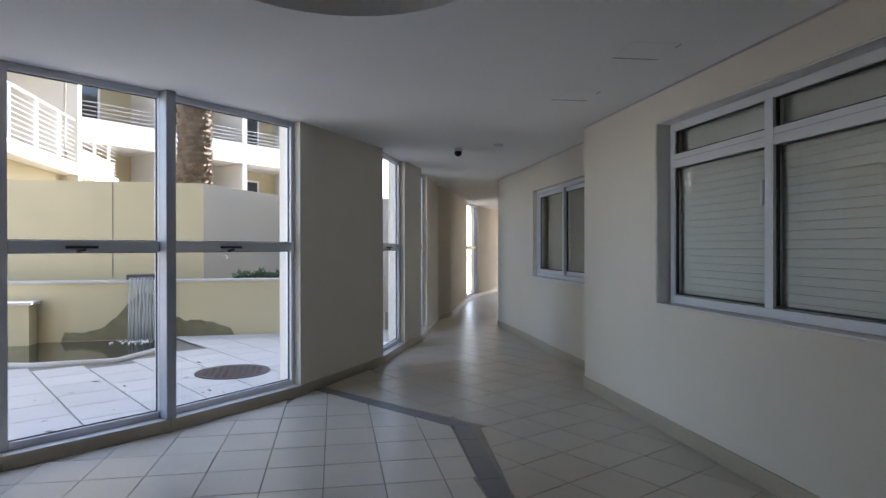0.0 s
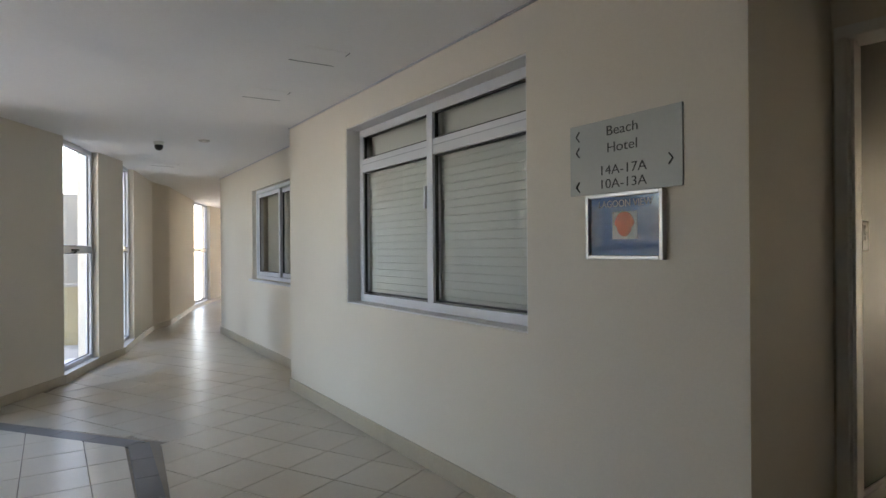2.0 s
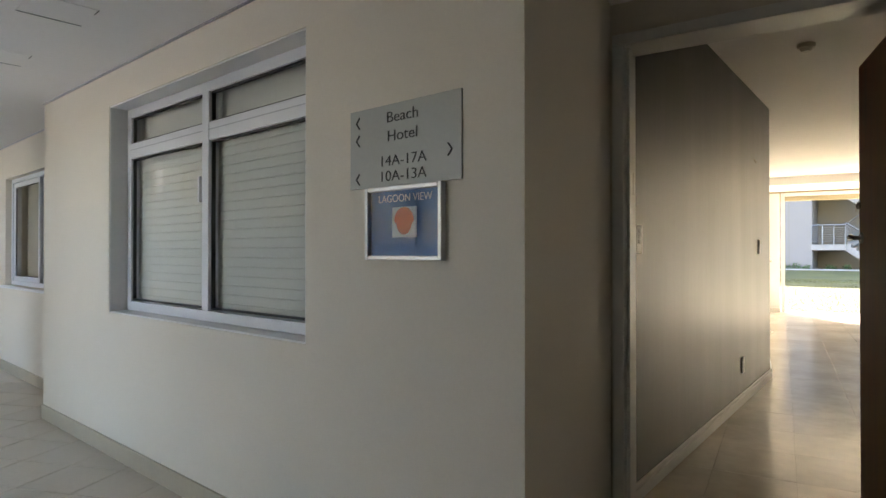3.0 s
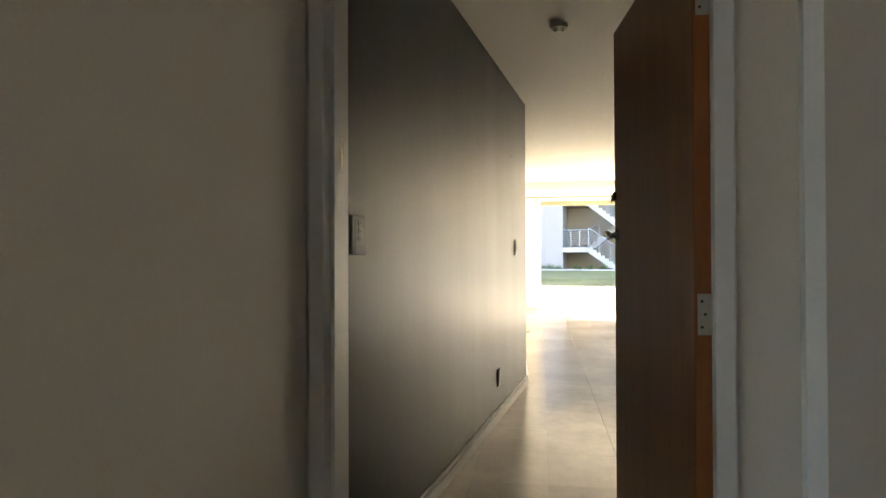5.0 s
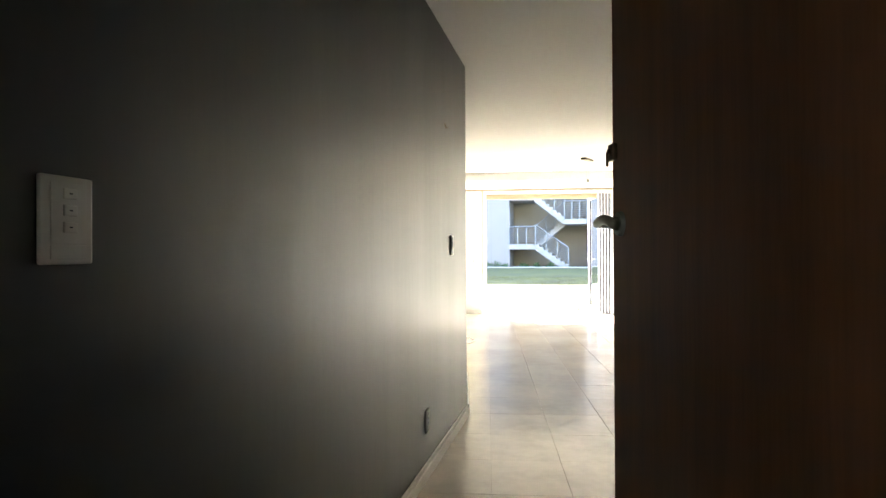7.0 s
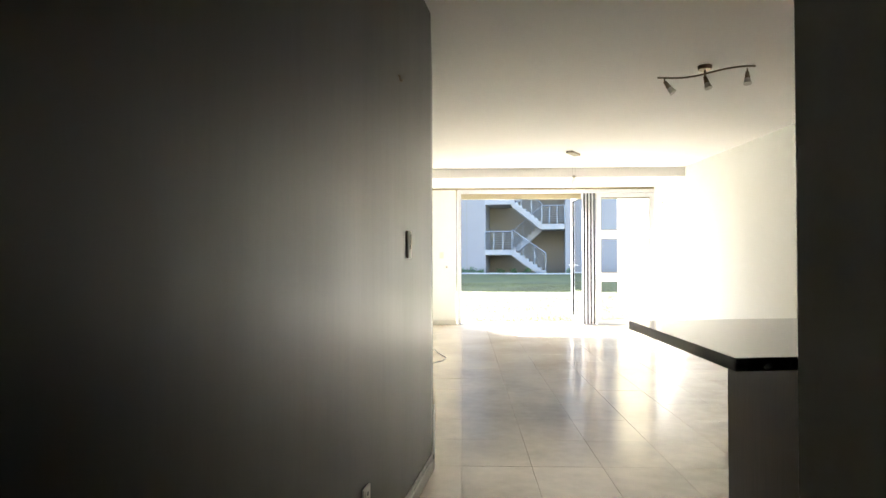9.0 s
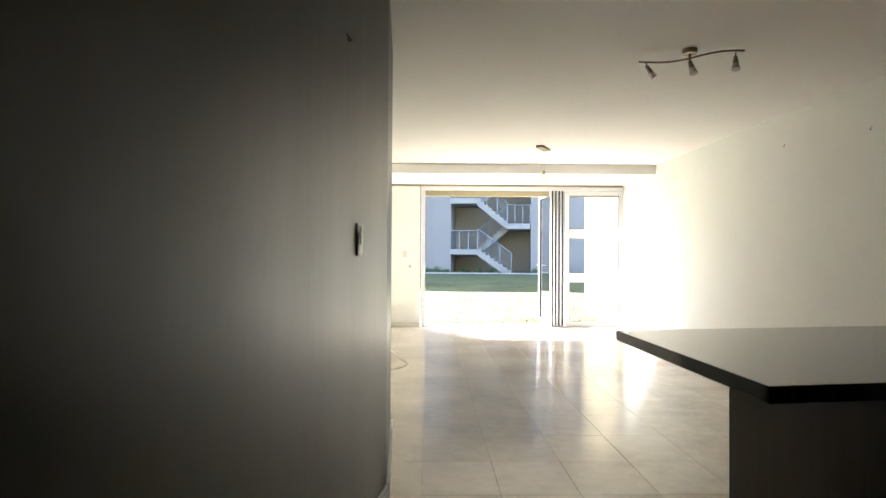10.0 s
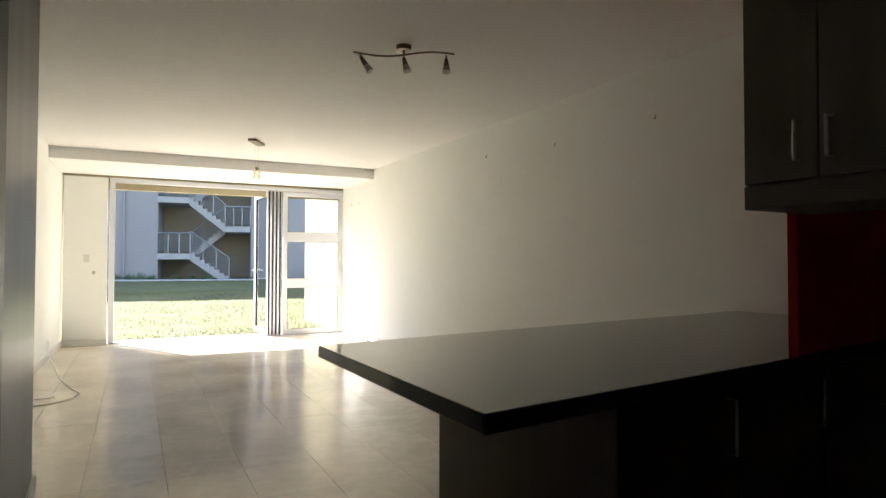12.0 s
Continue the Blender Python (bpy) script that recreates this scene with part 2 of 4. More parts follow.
wall("wall_corridor_end", (-12.2, 7.6), (-17.6, 7.6), -0.25, 0, CH, CREAM, "cream plastered wall at the corridor's end")
skirting("baseboard_1", (-4.95, 2.785), NEAR, 0.014, 0.10, SKIRT, "beige tile skirting along the corridor wall")
skirting("baseboard_2", W2Q, (-4.95, 3.06), 0.014, 0.10, SKIRT, "beige tile skirting along the corridor wall")
skirting("baseboard_3", (-12.2, 7.6), W2Q, 0.014, 0.10, SKIRT, "beige tile skirting along the corridor bend")

# dropped ceiling with a round raised recess and a shadow gap along the wall
cb = bmesh.new()
outer = [(2.2, -6), (2.2, 3.62), (-4.7, 3.62), (-9.2, 3.62), (-12.4, 7.8), (-17.6, 7.8), (-17.6, 5.9), (-14.5, 4.5), (-10.7, 2.9), (-8.9, 2.1), (-7.2, 1.45), (-6.4, 1.1), (-5.3, 0.25), (-4.5, -0.6), (-3.95, -1.35), (-3.0, -2.8), (-2.6, -6)]
CC, CR, K = Vector((-2.24, 0.49)), 0.62, 36
ring = [(CC.x + CR * math.cos(2 * math.pi * k / K), CC.y + CR * math.sin(2 * math.pi * k / K)) for k in range(K)]
ov, iv = [cb.verts.new((x, y, CH)) for x, y in outer], [cb.verts.new((x, y, CH)) for x, y in ring]
eds = [cb.edges.new((v[i], v[(i + 1) % len(v)])) for v in (ov, iv) for i in range(len(v))]
bmesh.ops.triangle_fill(cb, edges=eds, use_beauty=True)
iu = [cb.verts.new((x, y, CH + 0.28)) for x, y in ring]
for k in range(K):
    cb.faces.new((iv[k], iv[(k + 1) % K], iu[(k + 1) % K], iu[k]))
cb.faces.new(iu)
for f in cb.faces:
    f.normal_update()
single("ceiling_corridor", cb, CEIL, "smooth white dropped ceiling with a round recess", "ceiling", "structure")
# unseen slab, added to keep sun out above the ceiling and behind the walls
single("roof_sun_block", prism(bmesh.new(), [(4.4, -6.2), (4.4, 3.9), (-0.9, 3.9), (-0.9, 4.6), (-12.6, 9.2), (-17.9, 9.2), (-17.9, 6.2), (-14.5, 4.5), (-10.7, 2.9), (-8.9, 2.1), (-7.2, 1.45), (-6.4, 1.1), (-5.4, 0.25), (-4.6, -0.6), (-4.05, -1.35), (-3.1, -2.8), (-2.7, -6.2)], CH + 0.32, CH + 0.6), CONC, "unseen concrete slab added above the corridor ceiling to block sun", "ceiling", "structure")
# unseen tall wall along the corridor's edge, added to shade the courtyard from the sun
SHADE_LINE = [(-17.9, 6.2), (-14.5, 4.5), (-10.7, 2.9), (-8.9, 2.1), (-7.2, 1.45), (-6.4, 1.1), (-5.4, 0.25), (-4.6, -0.6), (-4.05, -1.35), (-3.1, -2.8), (-2.7, -6.2)]
single("wall_yard_shade", prism(bmesh.new(), SHADE_LINE + [(x + 0.2, y + 0.25) for x, y in SHADE_LINE[::-1]], CH + 0.6, 9.2), RENDER, "unseen yellow rendered wall added to shade the courtyard", "wall", "structure")
# unseen walls, added so that no sun leaks in behind the two windows
wall("wall_sun_block", (-1.2, 4.3), (-9.6, 4.3), 0.2, 0, CH + 0.32, CREAM, "unseen plain plastered wall added behind the windows to block sun")
wall("wall_sun_block_side", (-1.2, 3.62), (-1.2, 4.4), 0.02, 0, CH + 0.32, CREAM, "unseen plain plastered wall added behind the windows to block sun")
wall("wall_sun_block_end", (-9.6, 3.7), (-9.6, 4.5), 0.1, 0, CH + 0.32, CREAM, "unseen plain plastered wall added behind the windows to block sun")
gap = bmesh.new()
bx(gap, fa, 0, fa.length, 0.0, 0.012, CH - 0.008, CH - 0.001)
bx(gap, fb, 0, fb.length, 0.0, 0.012, CH - 0.008, CH - 0.001)
single("ceiling_trim", gap, ALUGREY, "thin grey shadow-gap strip along the ceiling edge", "trim", "structure")

# window wall: piers, kerb and windows along a broken curve
# the first two pieces are unseen solid piers, added to keep light out
CURVE = [((-2.60, -5.6), (-3.1, -2.95), "p"), ((-3.1, -2.95), (-3.55, -1.95), "p"), ((-3.55, -1.95), (-3.87, -1.24), "w"), ((-3.87, -1.24), (-4.43, -0.49), "w"), ((-4.43, -0.49), (-5.24, 0.36), "w"), ((-5.24, 0.36), (-6.43, 1.21), "p"), ((-6.43, 1.21), (-7.30, 1.59), "w"), ((-7.30, 1.59), (-7.87, 1.91), "p"), ((-7.87, 1.91), (-8.60, 2.14), "w"), ((-8.60, 2.14), (-10.0, 2.62), "p"), ((-10.0, 2.62), (-10.59, 2.99), "p"), ((-10.59, 2.99), (-13.3, 4.05), "p"), ((-13.3, 4.05), (-14.6, 4.72), "w"), ((-14.6, 4.72), (-17.6, 6.6), "p")]
SILL = 0.085


def tall_window(p, q, name, open_top=False):
    """A floor-to-ceiling aluminium window: a fixed lower light and a top-hung upper light with its stay."""
    fr = Frame2D(p, q)
    w = thing(name, fr.at(fr.length / 2, 0, SILL), "white aluminium floor-to-ceiling window with two lights", "window", kind="structure")
    L, m, d0, d1 = fr.length, 1.235, -0.12, -0.06
    bm = bars(bmesh.new(), fr, 0, L, SILL, CH, 0.045, d0, d1)
    part("window_frame", bm, ALU, w)
    part("transom", box(fr, 0.045, L - 0.045, d0 - 0.004, d1 + 0.006, m - 0.035, m + 0.035, 0.004), ALU, w)
    for z0, z1 in ((SILL + 0.045, m - 0.035), (m + 0.035, CH - 0.045)):
        part("gasket", bars(bmesh.new(), fr, 0.045, L - 0.045, z0, z1, 0.006, -0.098, -0.086, 0), GASKET, w)
        pane(fr, 0.05, L - 0.05, -0.095, z0 + 0.003, z1 - 0.003, w)
    st = bmesh.new()
    c = L * 0.55
    bx(st, fr, c - 0.09, c + 0.09, d1 + 0.007, d1 + 0.02, m - 0.012, m + 0.004, 0.002)
    rod(st, fr.at(c - 0.02, d1 + 0.015, m - 0.02), fr.at(c + 0.03, d1 + 0.015, m - 0.03), 0.008)
    part("window_stay", st, DARKPL, w, "black window stay")
    return w


ni = 0
for p, q, kind in CURVE:
    fr = Frame2D(q, p)
    L = fr.length
    ni += 1
    if kind == "p":
        bm = box(fr, 0, L, -0.21, 0.0, 0, CH)
        single("wall_pier_%d" % ni, bm, CREAM, "cream plastered pier between the tall windows", "wall", "structure")
    else:
        single("wall_kerb_%d" % ni, box(fr, 0, L, -0.30, 0.0, -0.1, SILL - 0.012), CREAM, "plastered kerb under the tall window", "wall", "structure")
        single("window_sill_%d" % ni, box(fr, 0.004, L - 0.004, -0.29, 0.012, SILL - 0.012, SILL, 0.004), REVEAL, "white painted sill under the tall window", "sill", "structure")
        tall_window(q, p, "window_%d" % ni)
    single("baseboard_kerb_%d" % ni, box(fr, 0, L, 0.001, 0.014, 0.0, 0.084, 0.003), SKIRT, "beige tile skirting below the windows", "baseboard", "structure")
# square mullion post where the window bends
mp = Frame2D((-4.43, -0.49), (-5.24, 0.36))
single("window_mullion", box(mp, -0.035, 0.035, -0.02, 0.10, SILL, CH, 0.006), ALUGREY, "grey aluminium mullion between two tall windows", "mullion", "structure")
# window one: casement frame with roller shutters behind the glass
w1 = thing("window_shutter", fa.at(1.97, 0.1, 0.84), "white aluminium four-light window with closed roller shutters", "window", kind="structure")
S0, S1, Z0, Z1 = 1.0, 2.935, 0.838, 2.068
D = -0.10
part("recess_lining", bars(bmesh.new(), fa, S0 + 0.001, S1 - 0.001, Z0 + 0.001, Z1 - 0.001, 0.008, -0.25, -0.004, 0), REVEAL, w1)
fm = bars(bmesh.new(), fa, S0 + 0.012, S1 - 0.012, Z0 + 0.012, Z1 - 0.012, 0.052, D - 0.05, D)
part("window_frame", fm, ALU, w1)
sm, zt = 1.965, 1.77
part("mullion", box(fa, sm - 0.032, sm + 0.032, D - 0.05, D + 0.006, Z0 + 0.064, Z1 - 0.064, 0.004), ALU, w1)
for a, b in ((S0 + 0.064, sm - 0.032), (sm + 0.032, S1 - 0.064)):
    part("transom", box(fa, a, b, D - 0.05, D + 0.003, 1.757, 1.848, 0.004), ALU, w1)
    part("sash_joint", box(fa, a, b, D + 0.003, D + 0.0045, 1.808, 1.812), ALUGREY, w1)
    for z0, z1 in ((Z0 + 0.072, 1.757), (1.848, Z1 - 0.064)):
        part("gasket", bars(bmesh.new(), fa, a, b, z0, z1, 0.009, D - 0.03, D - 0.012, 0), GASKET, w1)
        pane(fa, a, b, D - 0.026, z0, z1, w1)
    slat = mesh("slat", bx(bmesh.new(), fa, a - 0.029, b + 0.029, -0.012, 0.0, 0, 0.0458, 0.0035), SHUT)
    for k in range(20):
        ob = new("slat", slat)
        ob.parent, ob.matrix_parent_inverse = w1, w1.matrix_basis.inverted()
        v = fa.n * (D - 0.06)
        ob.location = (v.x, v.y, Z0 + 0.055 + k * 0.0462)
    part("shutter_box", box(fa, a - 0.029, b + 0.029, D - 0.18, D - 0.085, zt - 0.01, Z1 - 0.03, 0.01), SHUT, w1)
part("window_catch", box(fa, sm + 0.034, sm + 0.05, D, D + 0.02, 1.45, 1.58, 0.004), ALU, w1)

# window two: sliding sashes with drawn blinds
w2 = thing("window_sliding", fb.at(1.2, 0.1, 0.87), "white aluminium two-leaf sliding window with drawn blinds", "window", kind="structure")
part("window_frame", bars(bmesh.new(), fb, 0.352, 2.118, 0.872, 1.943, 0.04, -0.13, -0.05), ALU, w2)
for a, b, d in ((0.40, 1.26, -0.11), (1.20, 2.075, -0.075)):
    sash = part("sash", bars(bmesh.new(), fb, a, b, 0.914, 1.90, 0.045, d - 0.015, d + 0.012), ALU, w2)
    part("gasket", bars(bmesh.new(), fb, a + 0.045, b - 0.045, 0.96, 1.855, 0.007, d - 0.006, d + 0.006, 0), GASKET, w2)
    pane(fb, a + 0.05, b - 0.05, d - 0.002, 0.962, 1.853, w2)
part("blind", box(fb, 0.4, 2.08, -0.20, -0.18, 0.9, 1.93), BLIND, w2)
part("window_sill", box(fb, 0.30, 2.17, -0.05, 0.035, 0.842, 0.868, 0.005), ALU, w2)


# directory sign and framed print, both on the corridor wall
def lettering(body, size, fr, s, z, d, parent, material, name="lettering", squeeze=1.0, extrude=0.0006, thin=0.0):
    cu = bpy.data.curves.new(name, "FONT")
    cu.body, cu.size, cu.align_x, cu.extrude, cu.offset = body, size, "CENTER", extrude, thin
    ob = bpy.data.objects.new("text_source", cu)
    scene.collection.objects.link(ob)
    me = bpy.data.meshes.new_from_object(ob.evaluated_get(bpy.context.evaluated_depsgraph_get()))
    bpy.data.objects.remove(ob)
    out = new(name, me)
    me.materials.append(material)
    x, y = fr.u, -fr.n
    me.transform(Matrix(((x.x * squeeze, 0, fr.n.x, fr.at(s, d, z).x), (x.y * squeeze, 0, fr.n.y, fr.at(s, d, z).y), (0, 1, 0, z), (0, 0, 0, 1))))
    out.parent = parent
    if parent.type == "EMPTY":
        out.matrix_parent_inverse = parent.matrix_basis.inverted()
    return out


fs = Frame2D((-1.55, 2.5835), (-1.04, 2.553))  # seen from the corridor: s to the right, d towards the wall
sign = thing("directory_sign", fs.at(0.255, 0, 1.415), "frosted silver-grey directory sign with dark lettering on wall", "sign")
part("sign_plate", box(fs, 0, 0.511, -0.006, 0.003, 1.415, 1.69, 0.002), SIGN, sign)
for body, z, sz in (("Beach", 1.629, 0.052), ("Hotel", 1.566, 0.052), ("14A-17A", 1.484, 0.05), ("10A-13A", 1.433, 0.05)):
    lettering(body, sz, fs, 0.26, z, -0.0072, sign, INK, squeeze=1.2, thin=-0.0003)


def chevron(s, z, flip):
    bm, k = bmesh.new(), -1 if flip else 1
    for dz in (1, -1):
        a, b = fs.at(s, -0.008, z), fs.at(s + k * 0.016, -0.008, z + dz * 0.019)
        rod(bm, a, b, 0.0028, seg=6)
    part("arrow", bm, INK, sign)


for s, z, fl in ((0.035, 1.645, False), (0.035, 1.583, False), (0.035, 1.448, False), (0.475, 1.51, True)):
    chevron(s, z, fl)
pic = thing("framed_print", fs.at(0.27, 0, 1.168), "silver-framed blue notice with white heading and orange emblem", "framed print")
part("backing", box(fs, 0.094, 0.442, -0.004, 0.004, 1.169, 1.412), BLUE, pic)
part("print_frame", bars(bmesh.new(), fs, 0.093, 0.443, 1.168, 1.413, 0.015, -0.022, 0.004, 0.003), SILVER, pic)
lettering("LAGOON VIEW", 0.036, fs, 0.268, 1.361, -0.0045, pic, PAPER, squeeze=0.98, extrude=0.0006)
part("emblem_ground", box(fs, 0.213, 0.325, -0.006, -0.0045, 1.243, 1.343), PAPER, pic)
em = bmesh.new()
c0 = [fs.at(0.269 + 0.044 * math.cos(a) * (1 if math.sin(a) > -0.2 else 0.8), -0.008, 1.297 + 0.045 * math.sin(a)) for a in [2 * math.pi * k / 24 for k in range(24)]]
f = em.faces.new([em.verts.new(v) for v in c0])
ex = bmesh.ops.extrude_face_region(em, geom=[f])
bmesh.ops.translate(em, verts=[v for v in ex["geom"] if isinstance(v, bmesh.types.BMVert)], vec=(fs.n.x * 0.0015, fs.n.y * 0.0015, 0))
part("emblem", em, ORANGE, pic)
pane(fs, 0.111, 0.425, -0.014, 1.186, 1.395, pic, -1, "glazing")

# ceiling fittings
dome = thing("dome_camera", (-6.27, 1.99, CH), "small white and black ceiling dome camera", "camera")
bm = bmesh.new()
rod(bm, (-6.27, 1.99, CH), (-6.27, 1.99, CH - 0.03), 0.05, 0.045, 20)
part("base", bm, PLASTIC, dome)
bm = bmesh.new()
bmesh.ops.create_uvsphere(bm, u_segments=16, v_segments=10, radius=0.04, matrix=Matrix.Translation((-6.27, 1.99, CH - 0.045)))
part("eyeball", bm, DARKPL, dome, "black camera ball", True)


def downlight(x, y, z):
    t = thing("downlight", (x, y, z), "recessed ceiling downlight with steel rim, switched off", "downlight", "ceiling downlights")
    bm = bmesh.new()
    tube(bm, [(x + 0.045 * math.cos(a), y + 0.045 * math.sin(a), z - 0.004) for a in [2 * math.pi * k / 20 for k in range(21)]], 0.008)
    part("rim", bm, STEEL, t, smooth=True)
    bm = bmesh.new()
    rod(bm, (x, y, z - 0.003), (x, y, z - 0.001), 0.04, seg=20)
    part("bulb", bm, PAPER, t)


downlight(-5.95, 2.33, CH)
for x, y, r in ((-3.93, 2.19, -6), (-2.98, 2.14, -6), (-7.9, 2.35, 0)):
    h = thing("ceiling_hatch", (x, y, CH), "flush white ceiling access hatch, slightly open joint", "hatch", "ceiling hatches")
    fh = Frame2D((x - 0.14, y - 0.10), (x - 0.14 + math.cos(radians(r)), y - 0.10 + math.sin(radians(r))))
    part("panel", box(fh, 0, 0.26, 0, 0.26, CH - 0.003, CH - 0.001, 0.0005), CEIL, h)
    part("joint", box(fh, 0.0, 0.003, 0, 0.26, CH - 0.005, CH - 0.0008), DARKPL, h)
    part("joint", box(fh, 0.20, 0.26, 0.257, 0.26, CH - 0.005, CH - 0.0008), DARKPL, h)

# entrance recess and doorway
DP, DQ = (-0.93, 3.62), (0.18, 3.70)
fd = Frame2D(DP, DQ)
single("wall_recess_left", prism(bmesh.new(), [NEAR, (-1.0, 3.60), (-1.17, 3.60), fa.at(0.12, -0.30, 0).xy, fa.at(0.12, 0, 0).xy], 0, CH), CREAM, "cream plastered side of the entrance recess", "wall", "structure")
OP0, OP1, HEAD = -0.012, 1.035, 2.085
wall("wall_entrance", (-1.15, 3.604), (0.55, 3.726), 0.14, 0, 2.6, CREAM, "cream plastered wall with the entrance doorway", [(0.22 + OP0 - 0.005, 0.22 + OP1 + 0.005, 0, HEAD + 0.005)])
wall("wall_recess_right", (0.34, 3.70), (0.62, 0.4), 0.2, 0, CH, CREAM, "cream plastered corridor wall beside the entrance")
wall("wall_corridor_back", (0.62, 0.4), (2.3, -0.2), 0.2, 0, CH, CREAM, "cream plastered corridor wall")
wall("wall_corridor_far_back", (2.2, -0.2), (2.2, -6), 0.2, 0, CH, CREAM, "cream plastered corridor wall")
wall("wall_corridor_close", (2.2, -6), (-2.7, -6), -0.2, 0, CH, CREAM, "cream plastered wall at the corridor's end")
jam = thing("door_frame", fd.at(0.55, 0, 0), "cream painted steel door frame around the entrance", "door frame", kind="structure")
part("jamb", box(fd, OP0 - 0.05, OP0, -0.025, 0.165, 0, HEAD, 0.006), WHITE, jam)
part("jamb", box(fd, OP1, OP1 + 0.05, -0.025, 0.165, 0, HEAD, 0.006), WHITE, jam)
part("head", box(fd, OP0 - 0.05, OP1 + 0.05, -0.025, 0.165, HEAD, HEAD + 0.05, 0.006), WHITE, jam)
part("door_stop", box(fd, OP0, OP0 + 0.014, 0.02, 0.07, 0, HEAD, 0.003), WHITE, jam)
part("strike_plate", box(fd, OP0 + 0.0005, OP0 + 0.003, 0.085, 0.115, 1.45, 1.55, 0.001), BRASS, jam, "aged metal strike plate")

# entrance door, standing open
fl = Frame2D((0.06, 3.70), (-0.155, 4.53))  # s from hinge to free edge, d towards the passage
LL, TH = 0.86, 0.042
door = thing("door_1", (0.075, 3.70, 0.005), "red-brown wooden entrance door standing open on steel hinges", "door", kind="structure")
part("door_leaf", box(fl, 0.012, LL - 0.008, -TH, 0, 0.008, 2.07, 0.002), WOOD, door)
# both edge strips carry the light on the door's side as an orange colour
part("hinge_edge", box(fl, 0.0, 0.012, -TH, 0, 0.008, 2.07, 0.002), LITEDGE, door, "door edge strip coloured orange-brown as if lit")
part("free_edge", box(fl, LL - 0.008, LL, -TH, 0, 0.008, 2.07, 0.002), LITEDGE, door, "door edge strip coloured orange-brown as if lit")
for z in (0.28, 0.98, 1.80):
    hb = part("hinge", box(fl, -0.003, 0.0, -TH + 0.002, -0.006, z, z + 0.105, 0.0008), STEEL, door, "steel butt hinge")
    part("frame_leaf", box(fl, -0.004, -0.001, -TH - 0.032, -TH - 0.008, z, z + 0.105, 0.0008), STEEL, hb, "steel hinge leaf on the frame")
    for k in range(5):
        kb = bmesh.new()
        a = fl.at(-0.004, -TH - 0.004, z + k * 0.021 + 0.001)
        rod(kb, a, a + Vector((0, 0, 0.019)), 0.007, seg=12)
        part("knuckle", kb, STEEL, hb, smooth=False)
    for k in range(3):
        sb = bmesh.new()
        a = fl.at(-0.003, -0.016 - 0.008 * (k % 2), z + 0.02 + k * 0.033)
        b = fl.at(-0.0045, -0.016 - 0.008 * (k % 2), z + 0.02 + k * 0.033)
        rod(sb, a, b, 0.004, seg=8)
        part("screw", sb, DARKPL, hb)
HZ, LS = 1.262, LL - 0.055
for side in (1, -1):
    d0 = 0.0 if side > 0 else -TH
    b = bmesh.new()
    rod(b, fl.at(LS, d0, HZ), fl.at(LS, d0 + side * 0.009, HZ), 0.026, 0.024, 24)
    rod(b, fl.at(LS, d0 + side * 0.009, HZ), fl.at(LS, d0 + side * 0.018, HZ), 0.015, 0.012, 16)
    rose = part("rose", b, STEEL, door, "round steel rose")
    b = bmesh.new()
    tube(b, [fl.at(LS, d0 + side * q, HZ) for q in (0.0, 0.025, 0.042)] + [fl.at(LS - 0.006 - k * 0.0155, d0 + side * (0.052 + 0.004 * math.sin(k * 0.45)), HZ + 0.010 * math.sin(k * 0.42) - 0.0012 * k) for k in range(8)], 0.0095, 12)
    part("lever_handle", b, STEEL, door, "curved steel lever handle", True)
lt = part("night_latch", box(fl, LL - 0.034, LL + 0.002, 0.0, 0.011, 1.398, 1.434, 0.004), BRASS, door, "small aged night latch")
b = bmesh.new()
rod(b, fl.at(LL - 0.014, 0.011, 1.416), fl.at(LL - 0.014, 0.016, 1.416), 0.008, 0.007, 12)
bx(b, fl, LL - 0.016, LL - 0.012, 0.013, 0.019, 1.386, 1.416, 0.0015)
part("thumb_turn", b, BRASS, lt)
part("lock_plate", box(fl, LL, LL + 0.0015, -TH + 0.010, -0.010, HZ - 0.11, HZ + 0.11, 0.0005), STEEL, door, "steel lock face plate")

# ---- apartment ----
AH = 2.575
G0, GN, GF = (-1.02, 3.72), (-1.02, 7.575), (-1.232, 8.71)
LW0, LW1 = (-1.79, 8.75), (-2.56, 14.80)
RW0, RW1 = (2.70, 7.2), (1.47, 15.30)
aptfloor = single("floor_apartment", prism(bmesh.new(), [(-1.1, 3.72), (0.4, 3.72), (0.4, 3.2), (4.2, 3.2), (4.2, 7.2), (2.9, 7.2), (1.6, 15.5), (0.3, 15.42), (-2.7, 15.0), (-1.9, 8.7), (-1.3, 8.7), (-1.1, 7.6)], -0.2, -0.004), PGROUT, "polished cream tiled floor with pale grout", "floor", "structure")
single("wall_grey", prism(bmesh.new(), [G0, GN, (-1.17, 7.6), (-1.17, 3.75)], 0, AH), GREY, "charcoal painted hallway wall with satin sheen", "wall", "structure")
single("wall_grey_return", prism(bmesh.new(), [(-1.022, 7.577), GF, LW0, (-1.9, 8.6), (-1.16, 7.61)], 0, AH), GREY, "charcoal painted end of the hallway wall", "wall", "structure")
wall("wall_living_left", LW0, LW1, 0.2, 0, AH, APTWALL, "off-white painted living room wall")
fr_r = Frame2D((2.95, 5.87), RW1)
single("wall_living_right", box(fr_r, 0, fr_r.length + 0.1, -0.2, 0, 0, AH), APTWALL, "off-white painted living room wall with small hooks", "wall", "structure")
stub, fst = wall("wall_hall_stub", (0.20, 3.86), (0.0, 5.2), -0.13, 0, AH, APTWALL, "off-white painted hallway stub wall")
